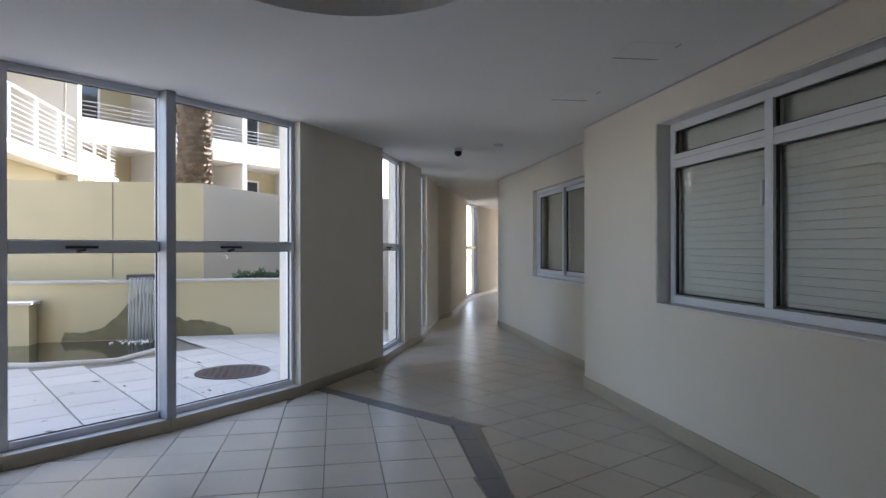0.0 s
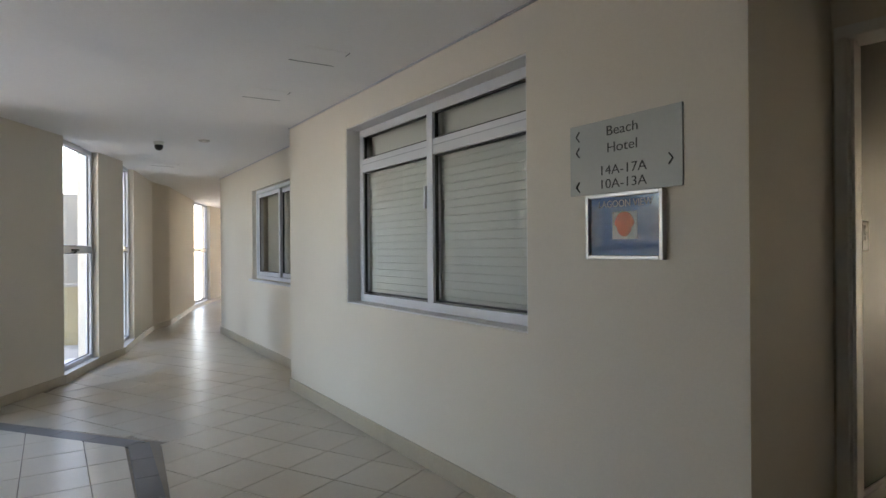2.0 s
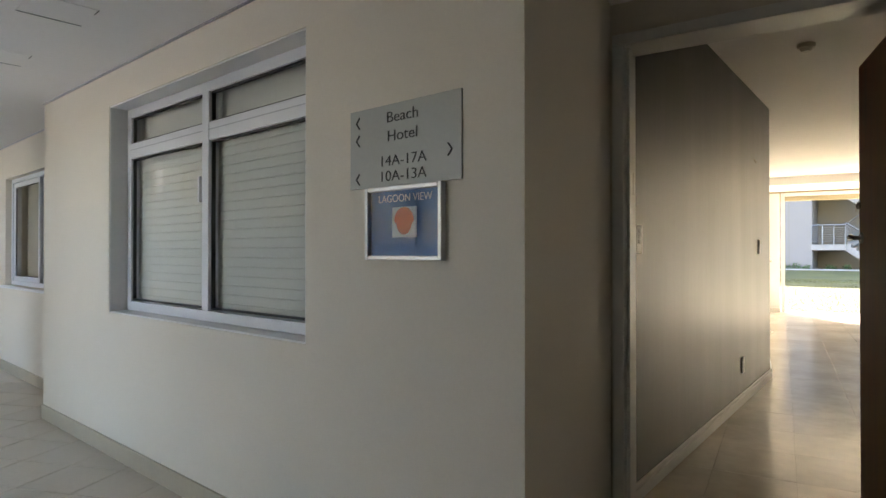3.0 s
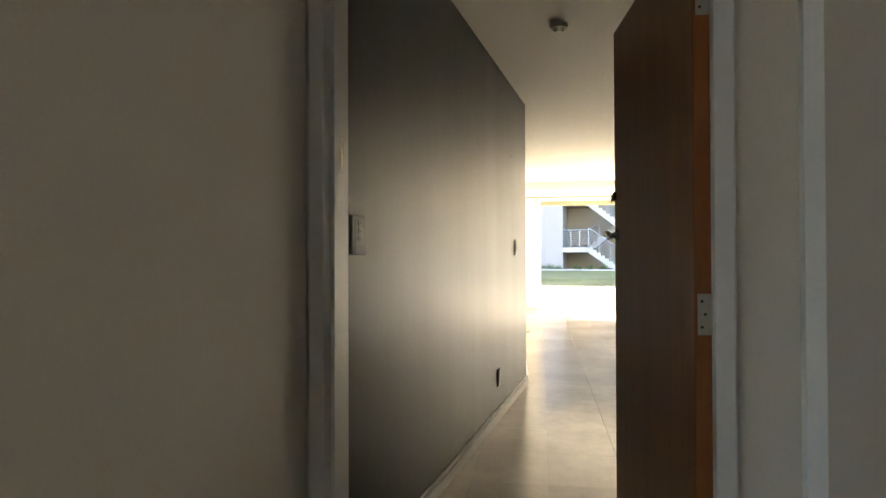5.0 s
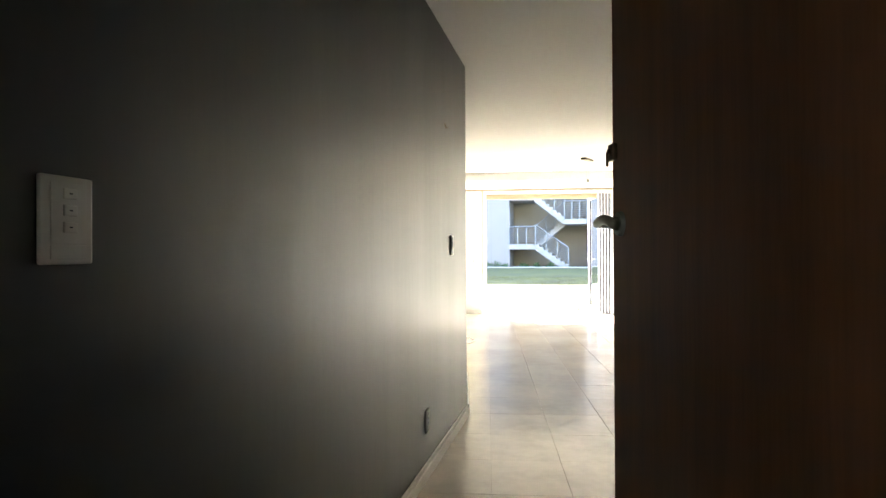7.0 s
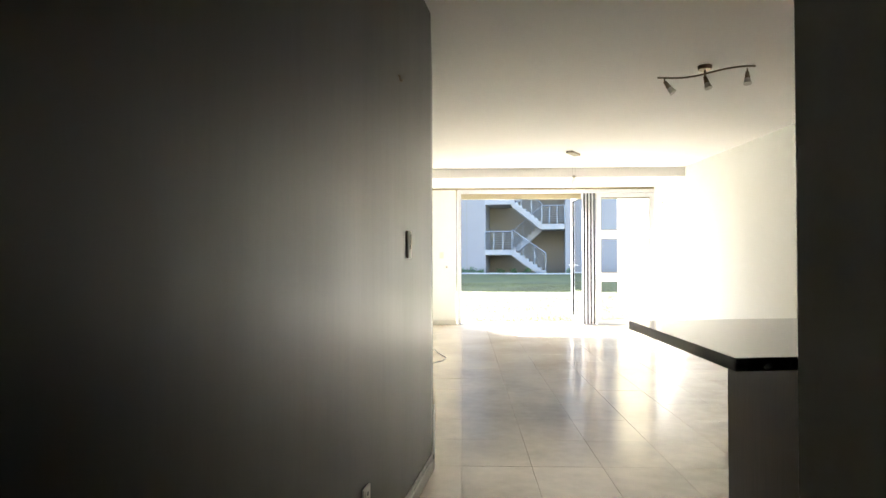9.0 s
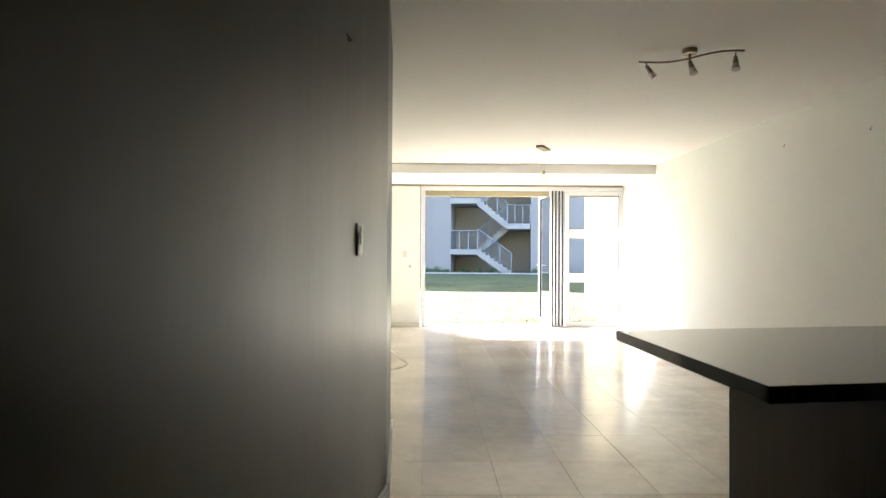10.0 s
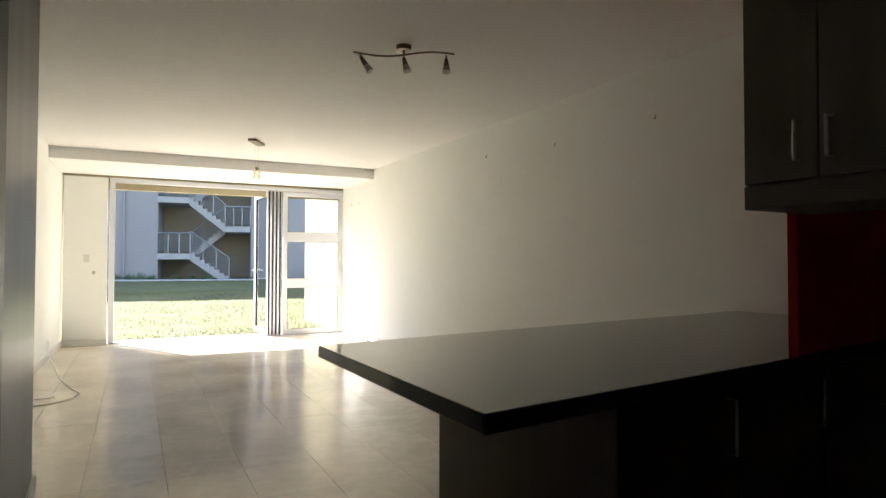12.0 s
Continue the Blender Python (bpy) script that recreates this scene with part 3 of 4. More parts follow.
wall("wall_kitchen_back", (0.3, 3.86), (4.2, 3.86), -0.2, 0, AH, APTWALL, "off-white painted kitchen wall")
wall("wall_kitchen_side", (4.0, 3.86), (3.0, 6.0), -0.2, 0, AH, APTWALL, "off-white painted kitchen wall")
single("ceiling_apartment", prism(bmesh.new(), [(-1.2, 3.74), (4.3, 3.74), (4.3, 7.3), (3.0, 7.3), (1.8, 15.4), (-2.8, 15.0), (-2.0, 8.5), (-1.2, 7.7)], AH, AH + 0.25), CEIL, "white painted apartment ceiling", "ceiling", "structure")
fbk = Frame2D((-2.56, 14.80), (1.56, 15.36))   # back wall line; d points out of the room
BL = fbk.length
single("ceiling_bulkhead", prism(bmesh.new(), [(-2.42, 13.42), (1.80, 13.95), (1.62, 15.30), (-2.60, 14.79)], 2.43, AH - 0.002), CEIL, "white plastered ceiling bulkhead over the patio doors", "bulkhead", "structure")
single("wall_patio_head", box(fbk, -0.1, BL + 0.1, 0, 0.24, 2.40, AH + 0.6), RENDER, "plastered lintel over the patio doors", "wall", "structure")
single("wall_patio_lintel", box(fbk, -0.1, BL + 0.1, 0.135, 0.238, 2.25, 2.399), RENDER, "yellow rendered lintel edge outside the patio doors", "wall", "structure")
single("wall_patio_left", box(fbk, -0.25, 0.0, 0, 0.24, 0, 2.40), RENDER, "plastered wall beside the patio doors", "wall", "structure")
single("wall_upper_storey", box(fbk, -9, 9, 0.03, 0.3, AH + 0.25, 9.0), RENDER, "yellow rendered facade of the storeys above", "wall", "structure")
single("wall_outside_left", box(fbk, -9, -0.2, 0.03, 0.24, -0.05, AH + 0.3), RENDER, "yellow rendered outer wall", "wall", "structure")
single("wall_outside_right", box(fbk, BL + 0.15, 12, 0.03, 0.24, -0.05, AH + 0.3), RENDER, "yellow rendered outer wall", "wall", "structure")
fin = Frame2D(fbk.at(BL - 0.02, 0.24, 0).xy, fbk.at(BL - 0.02, 1.0, 0).xy)
single("wall_patio_fin", box(fin, 0, 2.7, -0.2, 0.0, -0.05, 3.2), RENDER, "yellow rendered wall projecting beside the patio", "wall", "structure")
single("baseboard_grey", bx(box(Frame2D((-1.02, 3.87), GN), 0, 3.70, -0.018, 0.0, 0, 0.060, 0.004), Frame2D((-1.02, 3.87), GN), 0, 3.70, -0.011, 0.0, 0.0595, 0.084, 0.004), WHITE, "white painted skirting along the charcoal wall", "baseboard", "structure")
single("baseboard_return", box(Frame2D(GN, GF), 0, 1.165, -0.018, -0.001, 0, 0.084, 0.004), WHITE, "white painted skirting at the wall's end", "baseboard", "structure")
single("baseboard_left", box(Frame2D(LW0, LW1), 0, 6.08, -0.016, -0.001, 0, 0.085, 0.004), WHITE, "white painted skirting in the living room", "baseboard", "structure")
single("baseboard_right", box(fr_r, 1.4, fr_r.length - 0.02, 0.001, 0.016, 0, 0.085, 0.004), WHITE, "white painted skirting in the living room", "baseboard", "structure")

# flush door panel beside the patio doors
pd = thing("door_2", fbk.at(0.29, 0, 0), "pale green-white flush door with a small knob, closed", "door", kind="structure")
part("door_leaf", box(fbk, 0.02, 0.56, -0.035, 0.0, 0.09, 2.395, 0.003), APTWALL, pd)
part("skirting", box(fbk, 0.0, 0.575, -0.05, 0.0, 0.0, 0.088, 0.003), WHITE, pd)
b = bmesh.new()
kx = fbk.at(0.40, -0.075, 1.03)
rod(b, fbk.at(0.40, -0.03, 1.03), fbk.at(0.40, -0.06, 1.03), 0.012)
bmesh.ops.create_uvsphere(b, u_segments=12, v_segments=8, radius=0.026, matrix=Matrix.Translation(kx))
part("knob", b, STEEL, pd, "steel knob", True)
part("light_switch", box(fbk, 0.27, 0.34, -0.043, -0.035, 1.18, 1.29, 0.003), PLASTIC, pd, "white switch plate")

# patio doors: frame, folded leaves and the glazed fixed leaf
pt = thing("patio_door_frame", fbk.at(2.2, 0.1, 0), "white aluminium frame of the folding patio doors", "door frame", kind="structure")
part("jamb", box(fbk, 0.58, 0.65, -0.01, 0.12, 0, 2.40, 0.004), ALU, pt)
part("jamb", box(fbk, BL - 0.09, BL - 0.03, -0.01, 0.12, 0, 2.40, 0.004), ALU, pt)
part("head", box(fbk, 0.65, BL - 0.09, -0.01, 0.12, 2.34, 2.40, 0.004), ALU, pt)
part("track", box(fbk, 0.65, BL - 0.09, 0.0, 0.12, -0.003, 0.014, 0.002), ALUGREY, pt)


def glazed_leaf(fr, s0, s1, d, name, label, rails=True):
    t = thing(name, fr.at((s0 + s1) / 2, d, 0), label, "patio door", "folding patio doors")
    part("leaf_frame", bars(bmesh.new(), fr, s0, s1, 0.018, 2.335, 0.075, d, d + 0.045, 0.004), ALU, t)
    for a, b_ in ((0.765, 0.92), (1.52, 1.68)) if rails else ():
        part("rail", box(fr, s0 + 0.075, s1 - 0.075, d, d + 0.045, a, b_, 0.004), ALU, t)
    for a, b_ in ((0.093, 0.765), (0.92, 1.52), (1.68, 2.26)) if rails else ((0.093, 2.26),):
        part("gasket", bars(bmesh.new(), fr, s0 + 0.075, s1 - 0.075, a, b_, 0.007, d + 0.012, d + 0.034, 0), GASKET, t)
        pane(fr, s0 + 0.08, s1 - 0.08, d + 0.02, a + 0.004, b_ - 0.004, t, -1)
    return t


leaf = glazed_leaf(fbk, 3.06, BL - 0.092, 0.03, "folding_door_leaf", "white aluminium glazed patio door leaf with three panes, closed")
for k in range(4):
    base = fbk.at(3.03 - 0.058 * k, 0.0, 0)
    tip = fbk.at(3.03 - 0.058 * k - 0.05 - 0.015 * (k % 2), 0.88, 0)
    g = glazed_leaf(Frame2D(base.xy, tip.xy), 0, 0.88, 0.0, "folding_door_leaf", "white aluminium glazed patio door leaf, folded open in stack", False)
    part("edge_seal", box(Frame2D(base.xy, tip.xy), -0.004, 0.0, 0.010, 0.036, 0.02, 2.33), GASKET, g, "black rubber edge seal")
    if k == 3:
        fh = Frame2D(base.xy, tip.xy)
        b = bmesh.new()
        tube(b, [fh.at(0.84, 0.045, 1.05), fh.at(0.84, 0.085, 1.05), fh.at(0.76, 0.09, 1.05), fh.at(0.70, 0.088, 1.048)], 0.009)
        part("lever_handle", b, STEEL, g, "steel lever handle", True)


def plate(name, fr, s, z, w, h, rockers, label, d=0.0, side=1, material=PLASTIC):
    t = thing(name, fr.at(s, d, z), label, "switch" if "switch" in name else "socket", "wall plates")

    def slab(s0, s1, d0, d1, z0, z1, bev):
        return box(fr, s + s0, s + s1, *sorted((d + side * d0, d + side * d1)), z + z0, z + z1, bev)
    part("cover", slab(-w / 2, w / 2, 0, 0.009, -h / 2, h / 2, 0.004), material, t)
    part("module_plate", slab(-w * 0.34, w * 0.34, 0.009, 0.011, -h * 0.27, h * 0.42, 0.001), material, t)
    part("blank_plate", slab(-w * 0.34, w * 0.34, 0.009, 0.011, -h * 0.44, -h * 0.28, 0.001), material, t)
    for k in range(rockers):
        zc = h * (0.30 - 0.19 * k)
        if "switch" in name:
            rk = part("rocker", slab(-w * 0.13, w * 0.13, 0.011, 0.015, zc - 0.009, zc + 0.009, 0.0025), material, t)
            part("rocker_mark", slab(-w * 0.03, w * 0.03, 0.015, 0.0154, zc - 0.001, zc + 0.001, 0), DARKPL, rk)
        else:
            part("outlet_hole", slab(-w * 0.08, w * 0.08, 0.011, 0.0116, zc - 0.006, zc + 0.006, 0), DARKPL, t, "dark socket hole")
    return t


fg = Frame2D((-1.02, 0), (-1.02, 1))
plate("light_switch", fg, 3.98, 1.258, 0.10, 0.138, 3, "white three-gang light switch on the charcoal wall", 0, -1)
plate("light_switch", fg, 7.02, 1.25, 0.078, 0.128, 3, "white three-gang light switch on the charcoal wall", 0, -1)
plate("wall_socket", fg, 6.34, 0.30, 0.08, 0.122, 3, "white power socket low on the charcoal wall", 0, -1)


def hook(fr, s, z, side):
    t = thing("wall_hook", fr.at(s, 0, z), "small bent metal picture hook on the wall", "hook", "picture hooks")
    b = bmesh.new()
    tube(b, [fr.at(s, side * 0.0, z + 0.014), fr.at(s, side * 0.008, z + 0.012), fr.at(s, side * 0.010, z - 0.010), fr.at(s, side * 0.018, z - 0.014), fr.at(s, side * 0.02, z - 0.004)], 0.0028, 6)
    part("shank", b, BRASS, t, smooth=True)


hook(fg, 6.826, 1.985, -1)
for y, z in ((8.6, 2.2), (9.7, 2.2), (10.8, 2.27), (14.55, 2.12), (14.9, 2.12)):
    s = (y - 5.87) / fr_r.u.y
    hook(fr_r, s, z, 1)

plate("wall_socket", fr_r, 5.6, 0.33, 0.12, 0.075, 2, "white power socket low on the living room wall", 0, 1)

# smoke detector and ceiling lamps
sd = thing("smoke_detector", (-0.5, 5.7, AH), "round white smoke detector on the hallway ceiling", "smoke detector")
b = bmesh.new()
rod(b, (-0.5, 5.7, AH), (-0.5, 5.7, AH - 0.028), 0.055, 0.052, 24)
part("base", b, PLASTIC, sd)
b = bmesh.new()
rod(b, (-0.5, 5.7, AH - 0.028), (-0.5, 5.7, AH - 0.05), 0.042, 0.026, 20)
part("sensor_head", b, PLASTIC, sd)

sl = thing("track_spotlight", (0.74, 8.80, AH), "bronze wavy three-spot ceiling lamp, switched off", "ceiling lamp")
ft = Frame2D((0.44, 8.93), (1.07, 8.76))
b = bmesh.new()
rod(b, ft.at(0.325, 0, AH), ft.at(0.325, 0, AH - 0.03), 0.05, 0.046, 24)
part("ceiling_rose", b, BRASS, sl)
b = bmesh.new()
tube(b, [ft.at(0.652 * k / 24, 0.016 * math.sin(2 * math.pi * k / 24), AH - 0.052 + 0.012 * math.sin(2 * math.pi * k / 24 + 2.6)) for k in range(25)], 0.0065)
rod(b, ft.at(0.325, 0, AH - 0.03), ft.at(0.325, 0, AH - 0.055), 0.008)
part("wavy_bar", b, BRASS, sl, smooth=True)
for s, tilt in ((0.05, (0.030, 0.0)), (0.325, (0.012, -0.01)), (0.6, (0.0, -0.012))):
    top = ft.at(s, 0, AH - 0.055)
    ax = Vector((ft.u.x * tilt[0] * 2 + ft.n.x * tilt[1] * 2, ft.u.y * tilt[0] * 2 + ft.n.y * tilt[1] * 2, -0.085))
    j = top + Vector((0, 0, -0.03))
    b = bmesh.new()
    rod(b, top, j, 0.005)
    rod(b, j + Vector((0, 0, 0.006)), j + ax * 0.55, 0.011, 0.019, 16)
    spot = part("spot_head", b, BRASS, sl)
    b = bmesh.new()
    rod(b, j + ax * 0.55, j + ax * 0.95, 0.019, 0.026, 16)
    rod(b, j + ax * 0.95, j + ax * 1.0, 0.027, 0.027, 16)
    part("bulb", b, STEEL, spot, "clear reflector bulb")

pl = thing("pendant_lamp", (-0.02, 12.2, AH), "small pendant lamp with steel canopy and glass shade", "pendant lamp")
fp = Frame2D((-0.10, 12.2), (0.02, 12.50))
part("canopy", box(fp, 0, 0.30, -0.045, 0.045, AH - 0.03, AH, 0.004), BRASS, pl)
for dx in (-0.018, 0.018):
    b = bmesh.new()
    rod(b, (-0.04 + dx, 12.35, AH - 0.03), (-0.04 + dx, 12.35, 2.27), 0.0012, seg=6)
    part("cord", b, STEEL, pl)
b = bmesh.new()
rod(b, (-0.04, 12.35, 2.275), (-0.04, 12.35, 2.235), 0.018, 0.018, 16)
part("lamp_holder", b, STEEL, pl, "steel lamp holder")
b = bmesh.new()
for q in range(20):
    a0, a1 = 2 * math.pi * q / 20, 2 * math.pi * (q + 1) / 20
    for r0, r1, z0, z1 in ((0.034, 0.044, 2.26, 2.14), (0.031, 0.041, 2.26, 2.14)):
        b.faces.new([b.verts.new((-0.04 + r_ * math.cos(a_), 12.35 + r_ * math.sin(a_), z_)) for r_, a_, z_ in ((r0, a0, z0), (r0, a1, z0), (r1, a1, z1), (r1, a0, z1))])
part("glass_shade", b, LAMPGL, pl, "clear glass shade", True)

# kitchen peninsula, red wall and wall cabinets
CT = 0.885
fn = Frame2D((0.185, 6.165), (1.98, 6.66))
wt = single("worktop", prism(bmesh.new(), [(0.185, 6.165), (1.98, 6.68), (2.88, 6.93), (2.62, 8.02), (0.012, 7.235)], CT - 0.042, CT), GRANITE, "black polished granite worktop on the peninsula", "worktop")
bev = wt.modifiers.new("edge", "BEVEL")
bev.width, bev.segments = 0.004, 2
pen = thing("kitchen_peninsula", (0.9, 6.8, 0), "dark wenge peninsula base under the granite worktop", "kitchen unit")
part("end_panel", prism(bmesh.new(), [(0.60, 6.34), (0.63, 6.35), (0.475, 7.21), (0.445, 7.20)], 0, CT - 0.043), DARKWOOD, pen)
part("back_panel", prism(bmesh.new(), [(0.475, 7.21), (0.48, 7.18), (2.6, 7.80), (2.6, 7.84)], 0, CT - 0.043), DARKWOOD, pen)
part("body", prism(bmesh.new(), [(0.65, 6.42), (2.8, 7.04), (2.6, 7.79), (0.50, 7.17)], 0.1, CT - 0.044), DARKWOOD, pen)
for k in range(3):
    fk = Frame2D((0.62, 6.34), (2.25, 6.805))
    dr = part("cabinet_door", box(fk, 0.02 + k * 0.55, 0.56 + k * 0.55, 0.03, 0.05, 0.11, CT - 0.05, 0.002), DARKWOOD, pen)
    hb = bmesh.new()
    tube(hb, [fk.at(0.5 + k * 0.55, q, z) for q, z in ((0.03, 0.62), (0.0, 0.62), (0.0, 0.78), (0.03, 0.78))], 0.005)
    part("handle", hb, STEEL, dr)
fw = Frame2D((1.43, 6.52), (2.67, 6.88))
single("wall_red", box(fw, -0.02, 1.5, 0.02, 0.05, CT + 0.001, AH), RED, "deep red painted kitchen wall above the worktop", "wall", "structure")
uc = thing("wall_cabinet", (1.2, 6.0, 1.40), "taupe laminate wall cabinets with slim steel handles", "kitchen cabinet")
fu = Frame2D((1.075, 6.42), (1.27, 5.22))
part("carcass", box(fu, 0, 1.21, 0.022, 0.33, 1.385, AH - 0.02), CABINET, uc)
part("pelmet", box(fu, 0.0, 1.21, 0.004, 0.32, 1.32, 1.384, 0.002), CABINET, uc)
for k, (a, b_) in enumerate(((0.004, 0.205), (0.209, 0.60), (0.604, 1.0))):
    dr = part("cabinet_door", box(fu, a, b_, 0.0, 0.02, 1.389, AH - 0.03, 0.002), CABINET, uc)
    hs = b_ - 0.045 if k == 0 else a + 0.03
    hb = bmesh.new()
    tube(hb, [fu.at(hs, q, z) for q, z in ((0.0, 1.435), (-0.025, 1.435), (-0.025, 1.535), (0.0, 1.535))], 0.0045)
    part("handle", hb, STEEL, dr, "slim steel bar handle")

# loose white cable on the floor
cab = bmesh.new()
tube(cab, [(-2.40, 13.60, 0.22), (-2.33, 13.3, 0.10), (-2.16, 12.9, 0.02), (-1.95, 12.2, 0.006), (-1.72, 11.6, 0.006), (-1.57, 11.3, 0.006), (-1.58, 11.05, 0.006), (-1.70, 10.88, 0.006), (-1.85, 10.84, 0.006), (-1.98, 10.95, 0.006), (-1.9, 11.1, 0.006), (-1.72, 11.12, 0.012)], 0.005, 6)
single("cable", cab, PLASTIC, "loose white cable trailing over the tiled floor", "cable", smooth=True)

# ---- garden and the building across it ----
lawn = bmesh.new()
NX, NY = 60, 44
grid = [[lawn.verts.new((-80 + 160 * i / NX, 15.2 + 70 * j / NY, -0.05 + 0.45 * min(1, max(0, (70 * j / NY - 3) / 17)) + 0.02 * noise.noise((i * 0.7, j * 0.9, 0)))) for j in range(NY + 1)] for i in range(NX + 1)]
for i in range(NX):
    for j in range(NY):
        lawn.faces.new((grid[i][j], grid[i + 1][j], grid[i + 1][j + 1], grid[i][j + 1]))
single("ground_lawn", lawn, GRASSM, "patchy green and straw-coloured lawn", "lawn", "structure")
bl = bmesh.new()
rng = random.Random(4)
for k in range(60000):
    x, y = rng.uniform(-6, 5), 15.75 + 12 * rng.random() ** 1.3
    z = -0.05 + 0.45 * min(1, max(0, (y - 18.2) / 17))
    h, a = rng.uniform(0.012, 0.03), rng.uniform(0, 6.28)
    c, s = math.cos(a) * 0.006, math.sin(a) * 0.006
    bl.faces.new((bl.verts.new((x - c, y - s, z)), bl.verts.new((x + c, y + s, z)), bl.verts.new((x + rng.uniform(-0.03, 0.03), y + rng.uniform(-0.03, 0.03), z + h))))
single("grass", bl, GRASSM, "short dry lawn grass blades", "grass", "stuff")
single("pavement_patio", box(fbk, 0.3, BL + 2, 0.13, 0.55, -0.1, -0.012), RENDERW, "pale concrete patio strip by the doors", "pavement", "structure")

BY, BZ = 36.0, 0.38
bld = thing("stair_building", (-1.5, 37, BZ), "blue-grey rendered building with an open zigzag stair", "building")
part("wall", box(WORLD, -24, -3.69, BY, BY + 8, BZ - 0.3, 15.5), RENDERG, bld)
part("wall", box(WORLD, 0.45, 3.3, BY, BY + 8, BZ - 0.3, 15.5), RENDERG, bld)
part("stairwell_wall", box(WORLD, -3.69, 0.45, BY + 2.4, BY + 8, BZ - 0.3, 15.5), RENDERT, bld, "tan rendered stairwell wall")
part("wall", box(WORLD, 3.3, 20, BY + 3, BY + 8, BZ - 0.3, 15.5), RENDERG, bld)
part("roof", box(WORLD, -24, 20, BY - 0.4, BY + 8.4, 15.5, 15.8), CONC, bld)
part("downpipe", rod(bmesh.new(), (-5.1, BY - 0.05, BZ), (-5.1, BY - 0.05, 15.5), 0.05), RENDERG, bld)
for x in (-6.4, -4.7):
    part("wall_joint", box(WORLD, x, x + 0.03, BY - 0.004, BY, BZ, 15.5), RENDERT, bld)
for z in (1.2, 3.3, 5.6):
    for x0 in (4.4, 7.4, 10.4):
        wi = part("window", box(WORLD, x0, x0 + 1.8, BY + 2.95, BY + 3.02, z, z + 1.5), DARKGL, bld)
        part("window_frame", bars(bmesh.new(), WORLD, x0 - 0.05, x0 + 1.85, z - 0.05, z + 1.55, 0.07, BY + 2.92, BY + 2.96, 0), ALU, wi)
        part("window_sill", box(WORLD, x0 - 0.1, x0 + 1.9, BY + 2.88, BY + 2.96, z - 0.13, z - 0.055), CONC, wi)

stair = thing("outdoor_stair", (-1.6, 36, BZ), "grey concrete zigzag stair with galvanised railings", "stair")


def railing(a, b, posts):
    """A railing 0.95 m high along the slope from a to b with thin level wires."""
    a, b = Vector(a), Vector(b)
    up = Vector((0, 0, 1))
    hr = part("railing", rod(bmesh.new(), a + up * 0.95, b + up * 0.95, 0.034, seg=8), GALV, stair)
    for k in range(7):
        part("wire", rod(bmesh.new(), a + up * (0.15 + 0.11 * k), b + up * (0.15 + 0.11 * k), 0.014, seg=5), GALV, hr)
    for k in range(posts + 1):
        p = a.lerp(b, k / posts)
        part("post", rod(bmesh.new(), p, p + up * 0.95, 0.025, seg=6), GALV, hr)


def flight(x0, z0, x1, z1, y0, y1, n):
    st_ = bmesh.new()
    ends = [[st_.verts.new((x, y, z)) for x, z in ((x0, z0 - 0.05), (x1, z1 - 0.05), (x1, z1 - 0.32), (x0, z0 - 0.32))] for y in (y0 + 0.02, y1 - 0.02)]
    st_.faces.new(ends[0])
    st_.faces.new(ends[1][::-1])
    for k in range(4):
        st_.faces.new((ends[0][k], ends[1][k], ends[1][(k + 1) % 4], ends[0][(k + 1) % 4]))
    bmesh.ops.recalc_face_normals(st_, faces=st_.faces)
    fl_ = part("flight", st_, STAIRC, stair)
    for k in range(n):
        xa, xb = x0 + (x1 - x0) * k / n, x0 + (x1 - x0) * (k + 1) / n
        zt_ = z0 + (z1 - z0) * (k + 1) / n
        part("step", box(WORLD, min(xa, xb), max(xa, xb), y0, y1, zt_ - 0.24, zt_), STAIRC, fl_)
    railing((x0, y0 + 0.03, z0 + 0.1), (x1, y0 + 0.03, z1 + 0.1), 3)


def landing(x0, x1, y0, y1, z):
    part("landing", box(WORLD, x0, x1, y0, y1, z - 0.28, z), STAIRC, stair)
    railing((x0, y0 + 0.03, z), (x1, y0 + 0.03, z), 3)


flight(-0.55, BZ, -2.3, 1.62, BY, BY + 1.1, 8)
landing(-3.72, -2.3, BY - 0.05, BY + 2.3, 1.62)
flight(-2.3, 1.62, -0.75, 2.95, BY + 1.15, BY + 2.25, 8)
landing(-0.75, 0.42, BY - 0.05, BY + 2.3, 2.95)
flight(-0.75, 2.95, -2.35, 4.25, BY, BY + 1.1, 8)
landing(-3.72, -2.35, BY - 0.05, BY + 2.3, 4.28)
flight(-2.35, 4.28, -0.75, 5.6, BY + 1.15, BY + 2.25, 8)
landing(-0.75, 0.42, BY - 0.05, BY + 2.3, 5.6)
single("pavement_path", box(WORLD, -24, 20, BY - 1.6, BY - 0.3, BZ - 0.25, BZ + 0.03), CONC, "pale concrete path along the building", "pavement", "structure")


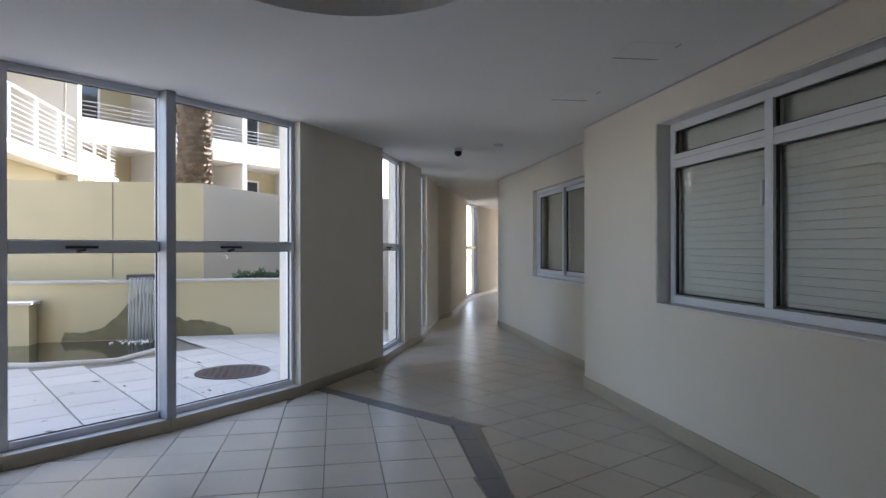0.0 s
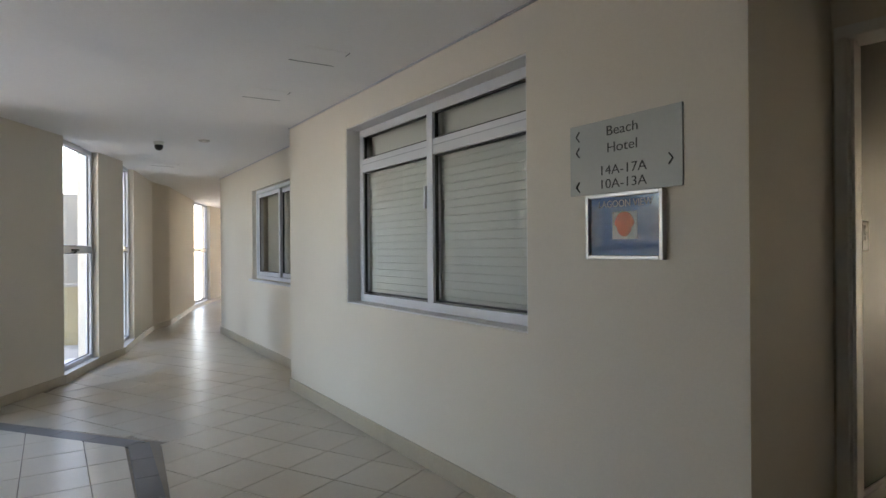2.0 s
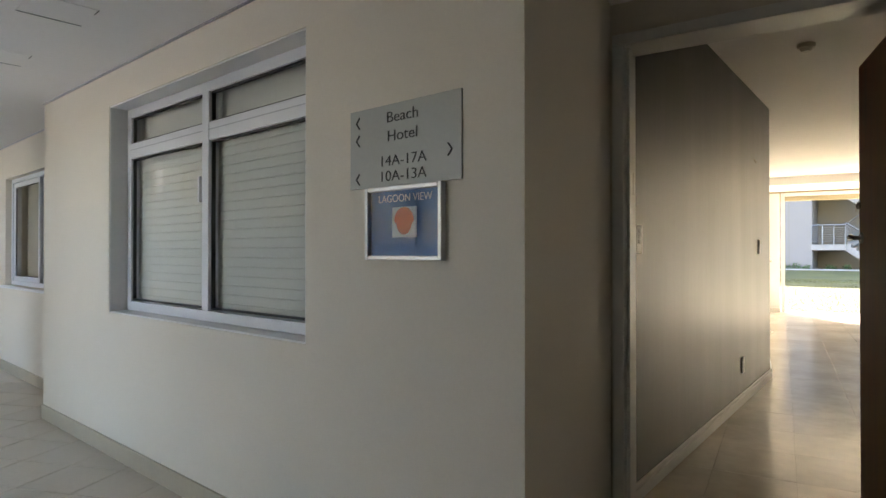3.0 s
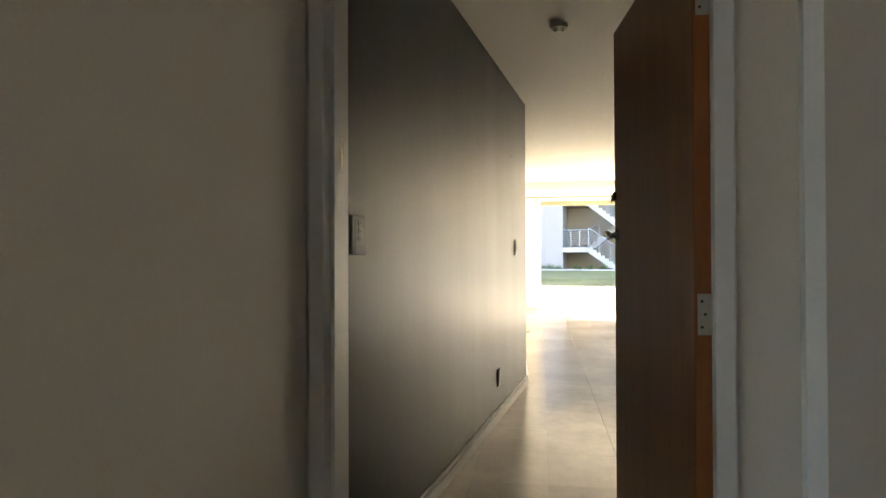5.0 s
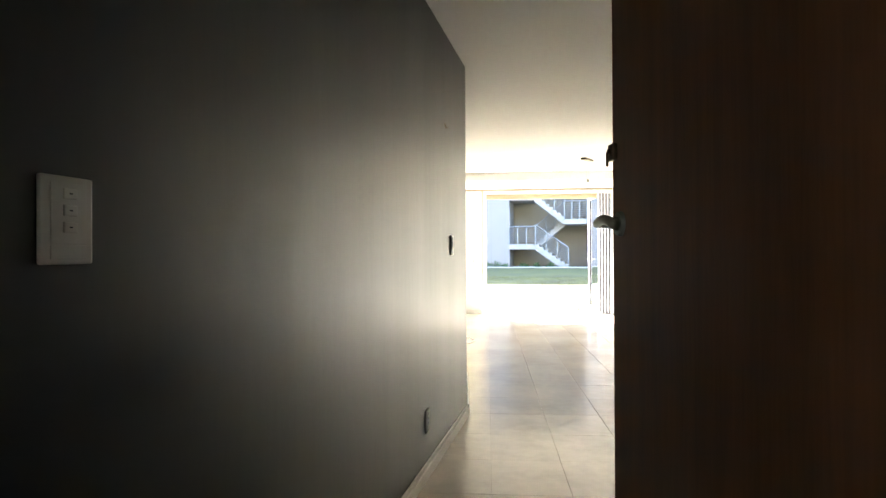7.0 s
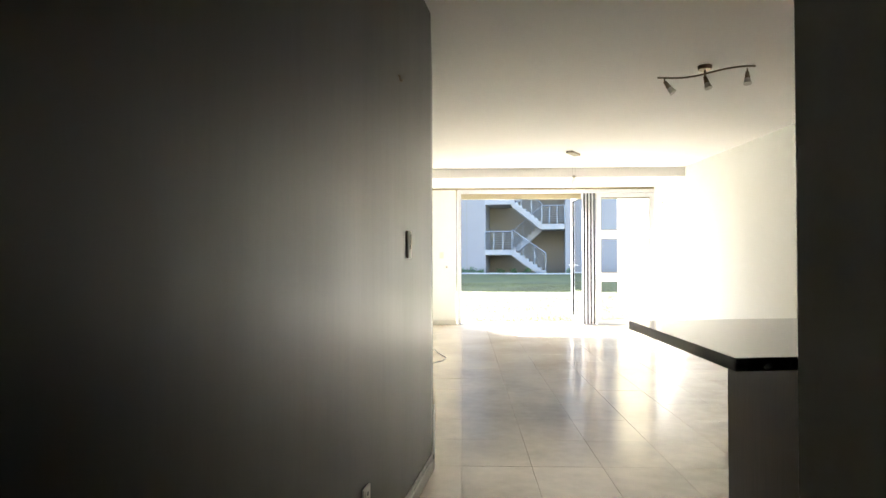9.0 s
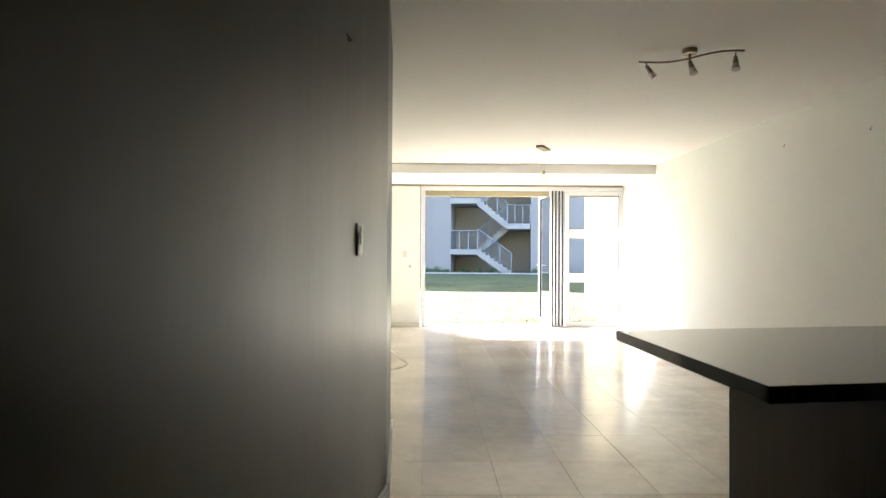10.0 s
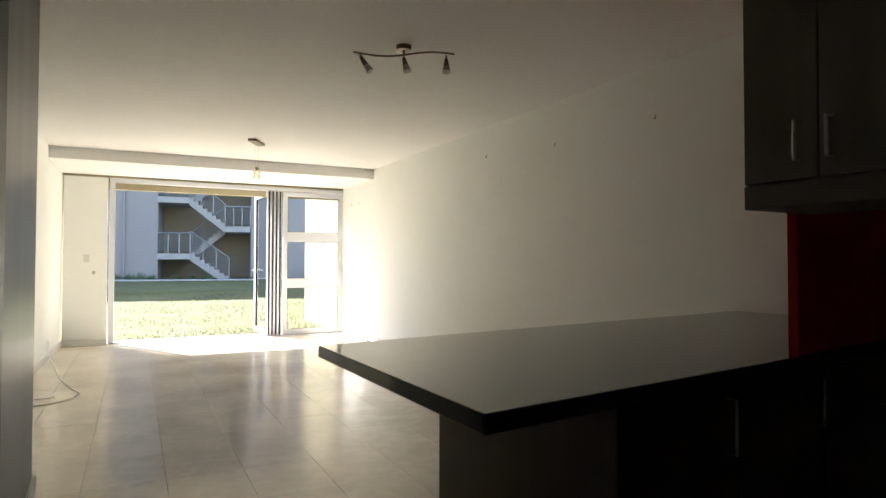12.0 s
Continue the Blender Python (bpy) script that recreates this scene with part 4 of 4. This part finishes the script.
def shrub(name, x, y, z, r, n, label, seed, size=0.09):
    g, b = random.Random(seed), bmesh.new()
    t = thing(name, (x, y, z), label, "plant", "shrubs")
    st = bmesh.new()
    for k in range(5):
        rod(st, (x, y, z), (x + g.uniform(-r, r) * 0.5, y + g.uniform(-r, r) * 0.5, z + r * 0.9), 0.012, 0.004, 5)
    part("stem", st, BARK, t)
    for k in range(n):
        d = Vector((g.gauss(0, 1), g.gauss(0, 1), abs(g.gauss(0, 1)))).normalized() * r * g.uniform(0.45, 1.08)
        c = Vector((x, y, z + 0.1 * r)) + d
        u, v = Vector((g.uniform(-1, 1), g.uniform(-1, 1), g.uniform(-1, 1))).normalized() * size, Vector((g.uniform(-1, 1), g.uniform(-1, 1), g.uniform(-0.2, 1))).normalized() * size * 1.6
        b.faces.new([b.verts.new(c + w) for w in (-u * 0.5, v * 0.5 - u * 0.1, v, u * 0.5)])
    part("foliage", b, LEAF, t)


shrub("shrub", 4.0, 34.2, BZ, 0.85, 700, "dark green clipped shrub beside the path", 3, 0.12)
for k, (x, r) in enumerate(((-5.4, 0.28), (-4.9, 0.22), (-4.4, 0.3), (-3.9, 0.2), (-2.9, 0.24), (-2.2, 0.2), (-1.5, 0.22), (0.7, 0.25))):
    shrub("shrub", x, 35.75, BZ, r, 90, "low dark green plant at the building's foot", 10 + k, 0.07)

# ---- courtyard outside the tall windows ----
single("ground_courtyard", box(WORLD, -24, -3.3, -14, 2.5, -0.055, -0.03), JOINT, "dark joints under the courtyard paving", "ground", "structure")
pw = single("wall_planter", box(Frame2D((-9.12, -8.5), (-9.12, 1.6)), 0, 10.1, 0, 0.18, -0.05, 0.755), RENDER, "yellow rendered planter wall behind the pond", "wall", "structure")
single("wall_planter_cap", box(Frame2D((-9.12, -8.5), (-9.12, 1.6)), 0, 10.1, -0.03, 0.22, 0.756, 0.79, 0.006), CONC, "pale coping on the planter wall", "coping", "structure")
single("ground_planter", box(WORLD, -9.75, -9.3, -8.5, 1.6, 0, 0.70), JOINT, "dark soil in the planter", "soil", "structure")
wall("wall_yard_1", (-9.75, -9), (-9.75, -1.05), 0.2, -0.05, 2.20, RENDER, "yellow rendered courtyard wall")
single("wall_yard_joint", box(WORLD, -9.757, -9.75 + 0.004, -2.30, -2.285, 0.8, 2.19), JOINT, "dark movement joint in the courtyard wall", "trim", "structure")
wall("wall_yard_2", (-9.75, -1.05), (-11.9, 0.1), 0.2, -0.05, 2.20, RENDERW, "white rendered courtyard wall")
wall("wall_yard_3", (-11.9, 0.1), (-11.9, 3.2), 0.2, -0.05, 2.20, RENDERW, "white rendered courtyard wall")
lp = thing("side_planter", (-8.9, -3.5, 0), "yellow rendered low planter with pale coping by the pond", "planter")
part("wall", box(WORLD, -9.1, -8.85, -8.2, -3.03, -0.05, 0.50), RENDER, lp)
part("coping", box(WORLD, -9.1, -8.80, -8.2, -2.98, 0.50, 0.54, 0.006), CONC, lp)
shrub("shrub", -9.5, -0.45, 0.70, 0.16, 160, "low green plant in the planter", 31, 0.05)
shrub("shrub", -9.5, -0.2, 0.70, 0.17, 160, "low green plant in the planter", 32, 0.05)
shrub("shrub", -9.5, 0.05, 0.70, 0.15, 160, "low green plant in the planter", 33, 0.05)
POND = [(-9.10, -1.35), (-8.2, -1.25), (-7.35, -1.6), (-7.25, -2.4), (-7.55, -3.4), (-7.9, -5.5), (-9.1, -5.5)]
single("water", prism(bmesh.new(), POND, -0.045, -0.024), WATER, "dark still pond water", "water", "structure")
rim = bmesh.new()
tube(rim, [(x, y, -0.02) for x, y in POND[:-1]], 0.045, 8)
single("pond_rim", rim, CONC, "pale stone rim round the pond", "pond rim", smooth=True)
wf = thing("waterfall_spout", (-9.05, -1.72, 0.78), "steel water spout with falling sheet of water", "fountain")
part("spout", box(WORLD, -9.3, -8.98, -1.92, -1.52, 0.80, 0.87, 0.006), DARKPL, wf)
sh = bmesh.new()
for k in range(48):
    y = -1.88 + 0.33 * k / 47
    g = random.Random(k)
    tube(sh, [(-8.98 + 0.06 * q + g.uniform(-0.004, 0.004), y + 0.015 * math.sin(k + 3 * q), 0.83 - 0.85 * q * q) for q in [j / 6 for j in range(7)]], g.uniform(0.003, 0.007), 5)
fo = part("falling_water", sh, FOAM, wf, "streaky falling water", True)
sp = bmesh.new()
for k in range(110):
    g = random.Random(100 + k)
    bmesh.ops.create_icosphere(sp, subdivisions=1, radius=g.uniform(0.005, 0.015), matrix=Matrix.Translation((-8.9 + g.gauss(0, 0.1), -1.72 + g.gauss(0, 0.17), -0.02)))
tagged(part("splash", sp, PAPER, wf, "white splashing foam", True), kind="stuff")
stn = bmesh.new()
g = random.Random(7)
pts = [(-2.75, 0.0)]
for k in range(48):
    y = -2.7 + 2.1 * k / 47
    c = abs(y + 1.72)
    h = 0.10 + 0.52 * math.exp(-(c / 0.36) ** 2) + 0.12 * math.exp(-((y + 1.0) / 0.25) ** 2)
    pts.append((y, h + 0.05 * noise.noise((y * 9, 2.0, 0)) + g.uniform(-0.012, 0.012)))
pts.append((-0.55, 0.0))
cols = [(stn.verts.new((-9.115, y, -0.02)), stn.verts.new((-9.115, y, max(0.0, z)))) for y, z in pts]
for (a0, a1), (b0, b1) in zip(cols, cols[1:]):
    stn.faces.new((a0, b0, b1, a1))
single("wall_stain", stn, STAIN, "dark wet algae stain on the planter wall", "stain", "structure")
mh = thing("manhole_cover", (-6.38, -0.29, 0), "round rusty iron manhole cover in the paving", "manhole cover")
b = bmesh.new()
rod(b, (-6.38, -0.29, -0.02), (-6.38, -0.29, 0.008), 0.36, 0.355, 40)
part("lid", b, IRON, mh)
b = bmesh.new()
for i in range(-5, 6):
    for j in range(-5, 6):
        if i * i + j * j < 24:
            bx(b, WORLD, -6.38 + i * 0.062 - 0.022, -6.38 + i * 0.062 + 0.022, -0.29 + j * 0.062 - 0.022, -0.29 + j * 0.062 + 0.022, 0.008, 0.013)
part("tread_pattern", b, IRON, mh)
tp = thing("garden_tap", (-9.73, -0.75, 1.08), "small metal garden tap on the courtyard wall", "tap")
b = bmesh.new()
tube(b, [(-10.2, -0.78, 1.10), (-9.95, -0.74, 1.10), (-9.92, -0.73, 1.05)], 0.014)
rod(b, (-10.0, -0.78, 1.14), (-10.0, -0.68, 1.14), 0.008)
part("spout", b, STEEL, tp, smooth=True)

# palm
pm = thing("palm_tree", (-12.6, -1.62, 0), "tall palm with rough brown trunk and green fronds", "tree")
tr, rg = bmesh.new(), random.Random(5)
prev = None
for k in range(121):
    z = 6.6 * k / 120
    r = (0.34 - 0.012 * z) * (1.0 + (0.05 if k % 2 else -0.02)) * (1 + (0.22 if z > 5.6 else 0))
    rg_v = [tr.verts.new((-12.6 + r * (1 + rg.uniform(-0.06, 0.06)) * math.cos(2 * math.pi * j / 18), -1.62 + r * (1 + rg.uniform(-0.06, 0.06)) * math.sin(2 * math.pi * j / 18), z)) for j in range(18)]
    if prev:
        for j in range(18):
            tr.faces.new((prev[j], prev[(j + 1) % 18], rg_v[(j + 1) % 18], rg_v[j]))
    prev = rg_v
part("trunk", tr, BARK, pm)
sk = bmesh.new()
for k in range(1100):
    z, a = rg.uniform(1.5, 6.5), rg.uniform(0, 6.28)
    r = 0.335 - 0.012 * z
    c = Vector((-12.6 + r * math.cos(a), -1.62 + r * math.sin(a), z))
    o, t_ = Vector((math.cos(a), math.sin(a), 0)), Vector((-math.sin(a), math.cos(a), 0))
    sk.faces.new([sk.verts.new(v) for v in (c - t_ * 0.05, c + t_ * 0.05, c + o * 0.07 + Vector((0, 0, rg.uniform(0.06, 0.16))))])
tagged(part("leaf_scars", sk, BARK, pm), kind="stuff")
cr = bmesh.new()
for k in range(34):
    a, e = rg.uniform(0, 6.28), rg.uniform(-0.3, 1.0)
    p0, last = Vector((-12.6, -1.62, 6.6)), None
    for j in range(1, 15):
        s = j / 14 * 2.6
        p = p0 + Vector((math.cos(a) * s * math.cos(e), math.sin(a) * s * math.cos(e), s * math.sin(e) - 0.22 * s * s))
        if last is not None:
            t_ = (p - last).normalized()
            w = t_.cross(Vector((0, 0, 1))).normalized()
            for sd_ in (1, -1):
                for q in (0, 0.5):
                    b0 = last.lerp(p, q)
                    cr.faces.new([cr.verts.new(v) for v in (b0, b0 + t_ * 0.05, b0 + w * sd_ * 0.4 + t_ * 0.22 - Vector((0, 0, 0.1)))])
        last = p
part("crown", cr, LEAF, pm)

# balcony wing and the terraced block beyond
wing = thing("balcony_wing", (-15, -6, 0), "cream rendered apartment wing with balconies and steel railings", "building")
bf = Frame2D((-9.5, -4.7), (-21.5, -4.7))
WS0, WS1, COL = 0.5, 9.6, 6.3
part("wall", box(bf, WS0, WS1 + 0.4, 2.4, 2.8, -0.05, 10), RENDERW, wing)
part("wall", box(bf, WS0, WS1, 0.35, 0.5, -0.05, 2.94), RENDER, wing, "cream rendered lower wall")
for z in (2.94, 5.9, 8.8):
    part("balcony_slab", box(bf, WS0, WS1, 0, 2.4, z, z + 0.28, 0.01), RENDERW, wing)
    part("parapet", box(bf, COL + 0.25, WS1, 0.12, 0.24, z + 0.28, z + 0.72, 0.01), RENDERW, wing)
    part("partition", box(bf, COL + 0.05, COL + 0.2, 0.3, 2.4, z + 0.28, z + 2.9), RENDERW, wing)
    rail = part("railing", rod(bmesh.new(), bf.at(WS0, 0.06, z + 1.28), bf.at(WS1, 0.06, z + 1.28), 0.032, seg=10), SILVER, wing)
    for k in range(8):
        part("rail_wire", rod(bmesh.new(), bf.at(WS0, 0.06, z + 0.38 + k * 0.105), bf.at(WS1, 0.06, z + 0.38 + k * 0.105), 0.009, seg=5), SILVER, rail)
    for k in range(8):
        part("post", box(bf, WS0 + 0.1 + k * 1.18, WS0 + 0.16 + k * 1.18, 0.03, 0.09, z + 0.1, z + 1.28, 0.004), SILVER, rail)
    for s0, w_ in ((1.2, 1.9), (4.0, 1.9), (8.4, 1.1)):
        wd = part("window", box(bf, s0, s0 + w_, 2.36, 2.40, z + 0.3, z + 2.4), DARKGL, wing)
        part("window_frame", bars(bmesh.new(), bf, s0 - 0.04, s0 + w_ + 0.04, z + 0.28, z + 2.44, 0.07, 2.33, 2.37, 0), ALU, wd)
        part("window_mullion", box(bf, s0 + w_ / 2 - 0.03, s0 + w_ / 2 + 0.03, 2.33, 2.365, z + 0.35, z + 2.37), ALU, wd)
part("column", box(bf, COL, COL + 0.24, -0.02, 0.22, -0.05, 9.0, 0.01), RENDERW, wing)
blk = thing("terraced_block", (-26, -2, 0), "sunlit white apartment block with stacked balconies", "building")
kf = Frame2D((-19.5, -6.5), (-27.5, 2.6))
part("wall", box(kf, 0, 12, 1.9, 2.4, -0.05, 13), RENDER, blk)
for z in (1.6, 4.4, 7.2, 10.0):
    part("balcony_slab", box(kf, 0, 12, 0, 1.95, z, z + 0.3), RENDERW, blk)
    part("parapet", box(kf, 0, 12, 0, 0.12, z + 0.3, z + 0.75), RENDERW, blk)
    rl = bmesh.new()
    for k in range(4):
        rod(rl, kf.at(0, 0.06, z + 0.85 + k * 0.13), kf.at(12, 0.06, z + 0.85 + k * 0.13), 0.014, seg=5)
    part("railing", rl, GALV, blk)
    for s in (1.2, 4.4, 7.6, 10.2):
        wd = part("window", box(kf, s, s + 0.9, 1.86, 1.90, z + 0.35, z + 2.4), DARKGL, blk)
        part("window_frame", bars(bmesh.new(), kf, s - 0.04, s + 0.94, z + 0.33, z + 2.44, 0.07, 1.83, 1.87, 0), ALU, wd)
for s in (0, 3.2, 6.4, 9.4, 11.8):
    part("divider", box(kf, s, s + 0.2, 0.02, 1.9, -0.05, 12.6), RENDERW, blk)


# ---- floor pieces ----
def inside(pt, poly):
    c = False
    for (x0, y0), (x1, y1) in zip(poly, poly[1:] + poly[:1]):
        if (y0 > pt[1]) != (y1 > pt[1]) and pt[0] < (x1 - x0) * (pt[1] - y0) / (y1 - y0) + x0:
            c = not c
    return c


def lay(parent, name, material, org, deg, w, h, joint, ztop, zone, near, limit, stagger=0.0, skip=(), edge=0.0015):
    """Lays tiles w by h over a zone; the nearest are single parts, the rest one joined part."""
    if sum(p[0] * q[1] - q[0] * p[1] for p, q in zip(zone, zone[1:] + zone[:1])) < 0:
        zone = zone[::-1]
    a = radians(deg)
    u, v = Vector((math.cos(a), math.sin(a))), Vector((-math.sin(a), math.cos(a)))
    x0, x1 = min(p[0] for p in zone), max(p[0] for p in zone)
    y0, y1 = min(p[1] for p in zone), max(p[1] for p in zone)
    n, cells = int((abs(x1 - x0) + abs(y1 - y0)) / min(w, h)) + 4, []
    for j in range(-n, n):
        for i in range(-n, n):
            c = Vector(org) + u * (i * w + (stagger * w if j % 2 else 0)) + v * (j * h)
            if x0 - w < c.x < x1 + w and y0 - h < c.y < y1 + h:
                cor = [c + u * sx * w * 0.5 + v * sy * h * 0.5 for sx, sy in ((-1, -1), (1, -1), (1, 1), (-1, 1))]
                if (inside(c, zone) or any(inside(q, zone) for q in cor)) and not any(inside(c, s_) for s_ in skip):
                    cells.append((c, all(inside(q, zone) for q in cor) and not any(inside(q, s_) for s_ in skip for q in cor)))
    if not cells:
        return
    cells.sort(key=lambda e: (e[0] - Vector(near)).length)
    hw, hh, th = (w - joint) / 2, (h - joint) / 2, 0.012

    def tile_bm():
        b_, e = bmesh.new(), edge
        lo = [b_.verts.new((x, y, -th)) for x, y in ((-hw, -hh), (hw, -hh), (hw, hh), (-hw, hh))]
        mi = [b_.verts.new((x, y, -e)) for x, y in ((-hw, -hh), (hw, -hh), (hw, hh), (-hw, hh))]
        to = [b_.verts.new((x, y, 0)) for x, y in ((-hw + e, -hh + e), (hw - e, -hh + e), (hw - e, hh - e), (-hw + e, hh - e))]
        b_.faces.new(to)
        for A, B in ((lo, mi), (mi, to)):
            for k in range(4):
                b_.faces.new((A[k], A[(k + 1) % 4], B[(k + 1) % 4], B[k]))
        return b_
    me = mesh(name, tile_bm(), material)
    rest = []
    g_ = random.Random(len(cells))
    for k, (c, whole) in enumerate(cells):
        m = Matrix.Translation((c.x, c.y, ztop + g_.uniform(-0.0004, 0.0004))) @ Matrix.Rotation(a, 4, "Z")
        if not whole:
            # a cut tile at the edge of its zone
            cor = [c + u * sx * hw + v * sy * hh for sx, sy in ((-1, -1), (1, -1), (1, 1), (-1, 1))]
            pg = clip(cor, zone)
            if len(pg) >= 3 and not any(inside(q, s_) for s_ in skip for q in cor):
                rest.append((pg, m.translation.z))
            continue
        if k < limit:
            ob = new(name, me)
            ob.matrix_basis = m
            ob.parent = parent
        else:
            rest.append(([c + u * sx * hw + v * sy * hh for sx, sy in ((-1, -1), (1, -1), (1, 1), (-1, 1))], m.translation.z))
    if rest:
        b_ = bmesh.new()
        for pg, z in rest:
            lo, hi = [b_.verts.new((q[0], q[1], z - th)) for q in pg], [b_.verts.new((q[0], q[1], z)) for q in pg]
            b_.faces.new(hi)
            for k in range(len(pg)):
                b_.faces.new((lo[k], lo[(k + 1) % len(pg)], hi[(k + 1) % len(pg)], hi[k]))
        tagged(part(name + "_field", b_, material, parent), kind="stuff")


def clip(poly, zone):
    """The part of a convex tile inside a convex or nearly convex zone (counter-clockwise)."""
    out = [Vector(p) for p in poly]
    mid, reach = sum(out, Vector((0, 0))) / len(out), max((p - out[0]).length for p in out) * 0.6
    for (ax, ay), (bx_, by_) in zip(zone, zone[1:] + zone[:1]):
        A, E = Vector((ax, ay)), Vector((bx_ - ax, by_ - ay))
        k = max(0, min(1, (mid - A).dot(E) / E.length_squared))
        if (A + E * k - mid).length > reach:
            continue
        src, out = out, []
        side = lambda p: (bx_ - ax) * (p[1] - ay) - (by_ - ay) * (p[0] - ax)
        for p, q in zip(src, src[1:] + src[:1]):
            sp_, sq = side(p), side(q)
            if sp_ >= 0:
                out.append(p)
            if (sp_ >= 0) != (sq >= 0):
                out.append(p.lerp(q, sp_ / (sp_ - sq)))
        if len(out) < 3:
            return []
    return out


# corridor: the square-laid bay, the grey border and the diagonal field
ZA = [(2.2, -6), (2.2, 1.1), (-2.9, 1.24), (-4.12, 1.36), (-5.48, 0.44), (-5.26, 0.36), (-4.45, -0.49), (-3.89, -1.24), (-3.1, -2.95), (-2.60, -6)]
lay(floor, "tile", TILE, (-4.4, 0.375), -3.2, 0.335, 0.315, 0.006, 0.0, ZA, (-3.4, 0.6), 150)
ZB1 = [(-5.5, 0.54), (-4.23, 1.47), (-4.0, 1.55), (-4.95, 3.06), (-9.05, 3.37), (-9.95, 2.62), (-8.6, 2.12), (-7.87, 1.89), (-7.3, 1.58), (-6.43, 1.20)]
ZB2 = [(-4.0, 1.55), (-2.9, 1.38), (0.9, 1.2), (0.5, 3.70), (-0.9, 3.62), (-0.82, 2.54), (-4.95, 2.785)]
lay(floor, "tile", TILE2, (-4.4, 2.0), 24, 0.335, 0.335, 0.006, 0.0, ZB1, (-5, 2), 90)
lay(floor, "tile", TILE2, (-4.4, 2.0), 24, 0.335, 0.335, 0.006, 0.0, ZB2, (-3, 2), 90)
ZC = [(-9.05, 3.40), (-12.2, 7.6), (-17, 7.6), (-17, 6.3), (-14.6, 4.7), (-13.3, 4.03), (-10.59, 2.98), (-9.95, 2.6)]
lay(floor, "tile", TILE2, (-4.4, 2.0), 24, 0.335, 0.335, 0.006, 0.0, ZC, (-10, 3), 40)
for p, q, off in (((-5.50, 0.49), (-4.10, 1.43), 0), ((-4.12, 1.44), (-2.9, 1.31), 0), ((-2.9, 1.31), (0.6, 1.13), 0)):
    fc = Frame2D(p, q)
    k, s = 0, 0.0
    while s < fc.length - 0.02:
        e = min(s + 0.33, fc.length)
        part("border_tile", box(fc, s + 0.002, e - 0.002, -0.06, 0.06, -0.012, 0.0015, 0.001), CHAN, floor)
        s = e

# apartment tiles
lay(aptfloor, "tile", POLISH, (-0.415, 5.95), 8.1, 0.40, 0.50, 0.0015, 0.0, [(-1.15, 3.68), (0.25, 3.76), (0.3, 3.9), (4.0, 3.9), (2.95, 5.87), (1.53, 15.33), (-2.62, 14.80), (-1.95, 8.55), (-1.45, 8.5), (-1.15, 7.4)], (-0.3, 7), 280, edge=0.0007)

# courtyard paving
ZY = [(-23, -12), (-2.5, -12), (-3.15, -2.95), (-4.2, -1.3), (-5.5, 0.35), (-6.7, 1.2), (-8.0, 1.9), (-9.1, 2.2), (-9.1, -5.5), (-23, -5.5)]
court = bpy.data.objects["ground_courtyard"]
lay(court, "paver", PAVE, (-6.0, -1.0), 28, 0.46, 0.46, 0.009, 0.0, [(-9.1, -12), (-2.6, -12), (-3.2, -3.0), (-4.1, -1.25), (-5.6, 0.32), (-9.1, 2.2)], (-6, -1), 200, 0.5, [POND], 0.004)

# fallen leaves and dirt on the paving
lv, g = bmesh.new(), random.Random(21)
for k in range(150):
    x, y = g.uniform(-8.6, -4.6), g.uniform(-3.6, 0.6)
    if inside((x, y), POND) or y > -0.9 * (x + 5.4) or y < -0.9 * (x + 4.3) - 3.2:
        continue
    a, L_ = g.uniform(0, 6.28), g.uniform(0.012, 0.045)
    u_, w_ = Vector((math.cos(a), math.sin(a), 0)) * L_, Vector((-math.sin(a), math.cos(a), 0)) * L_ * g.uniform(0.25, 0.5)
    c = Vector((x, y, 0.003))
    up_ = Vector((0, 0, g.uniform(0.001, 0.01)))
    lv.faces.new([lv.verts.new(v) for v in (c - u_, c - w_ + up_, c + u_ + up_, c + w_)])
single("fallen_leaves", lv, BARK, "small dry brown leaves scattered on the paving", "leaves", "stuff")
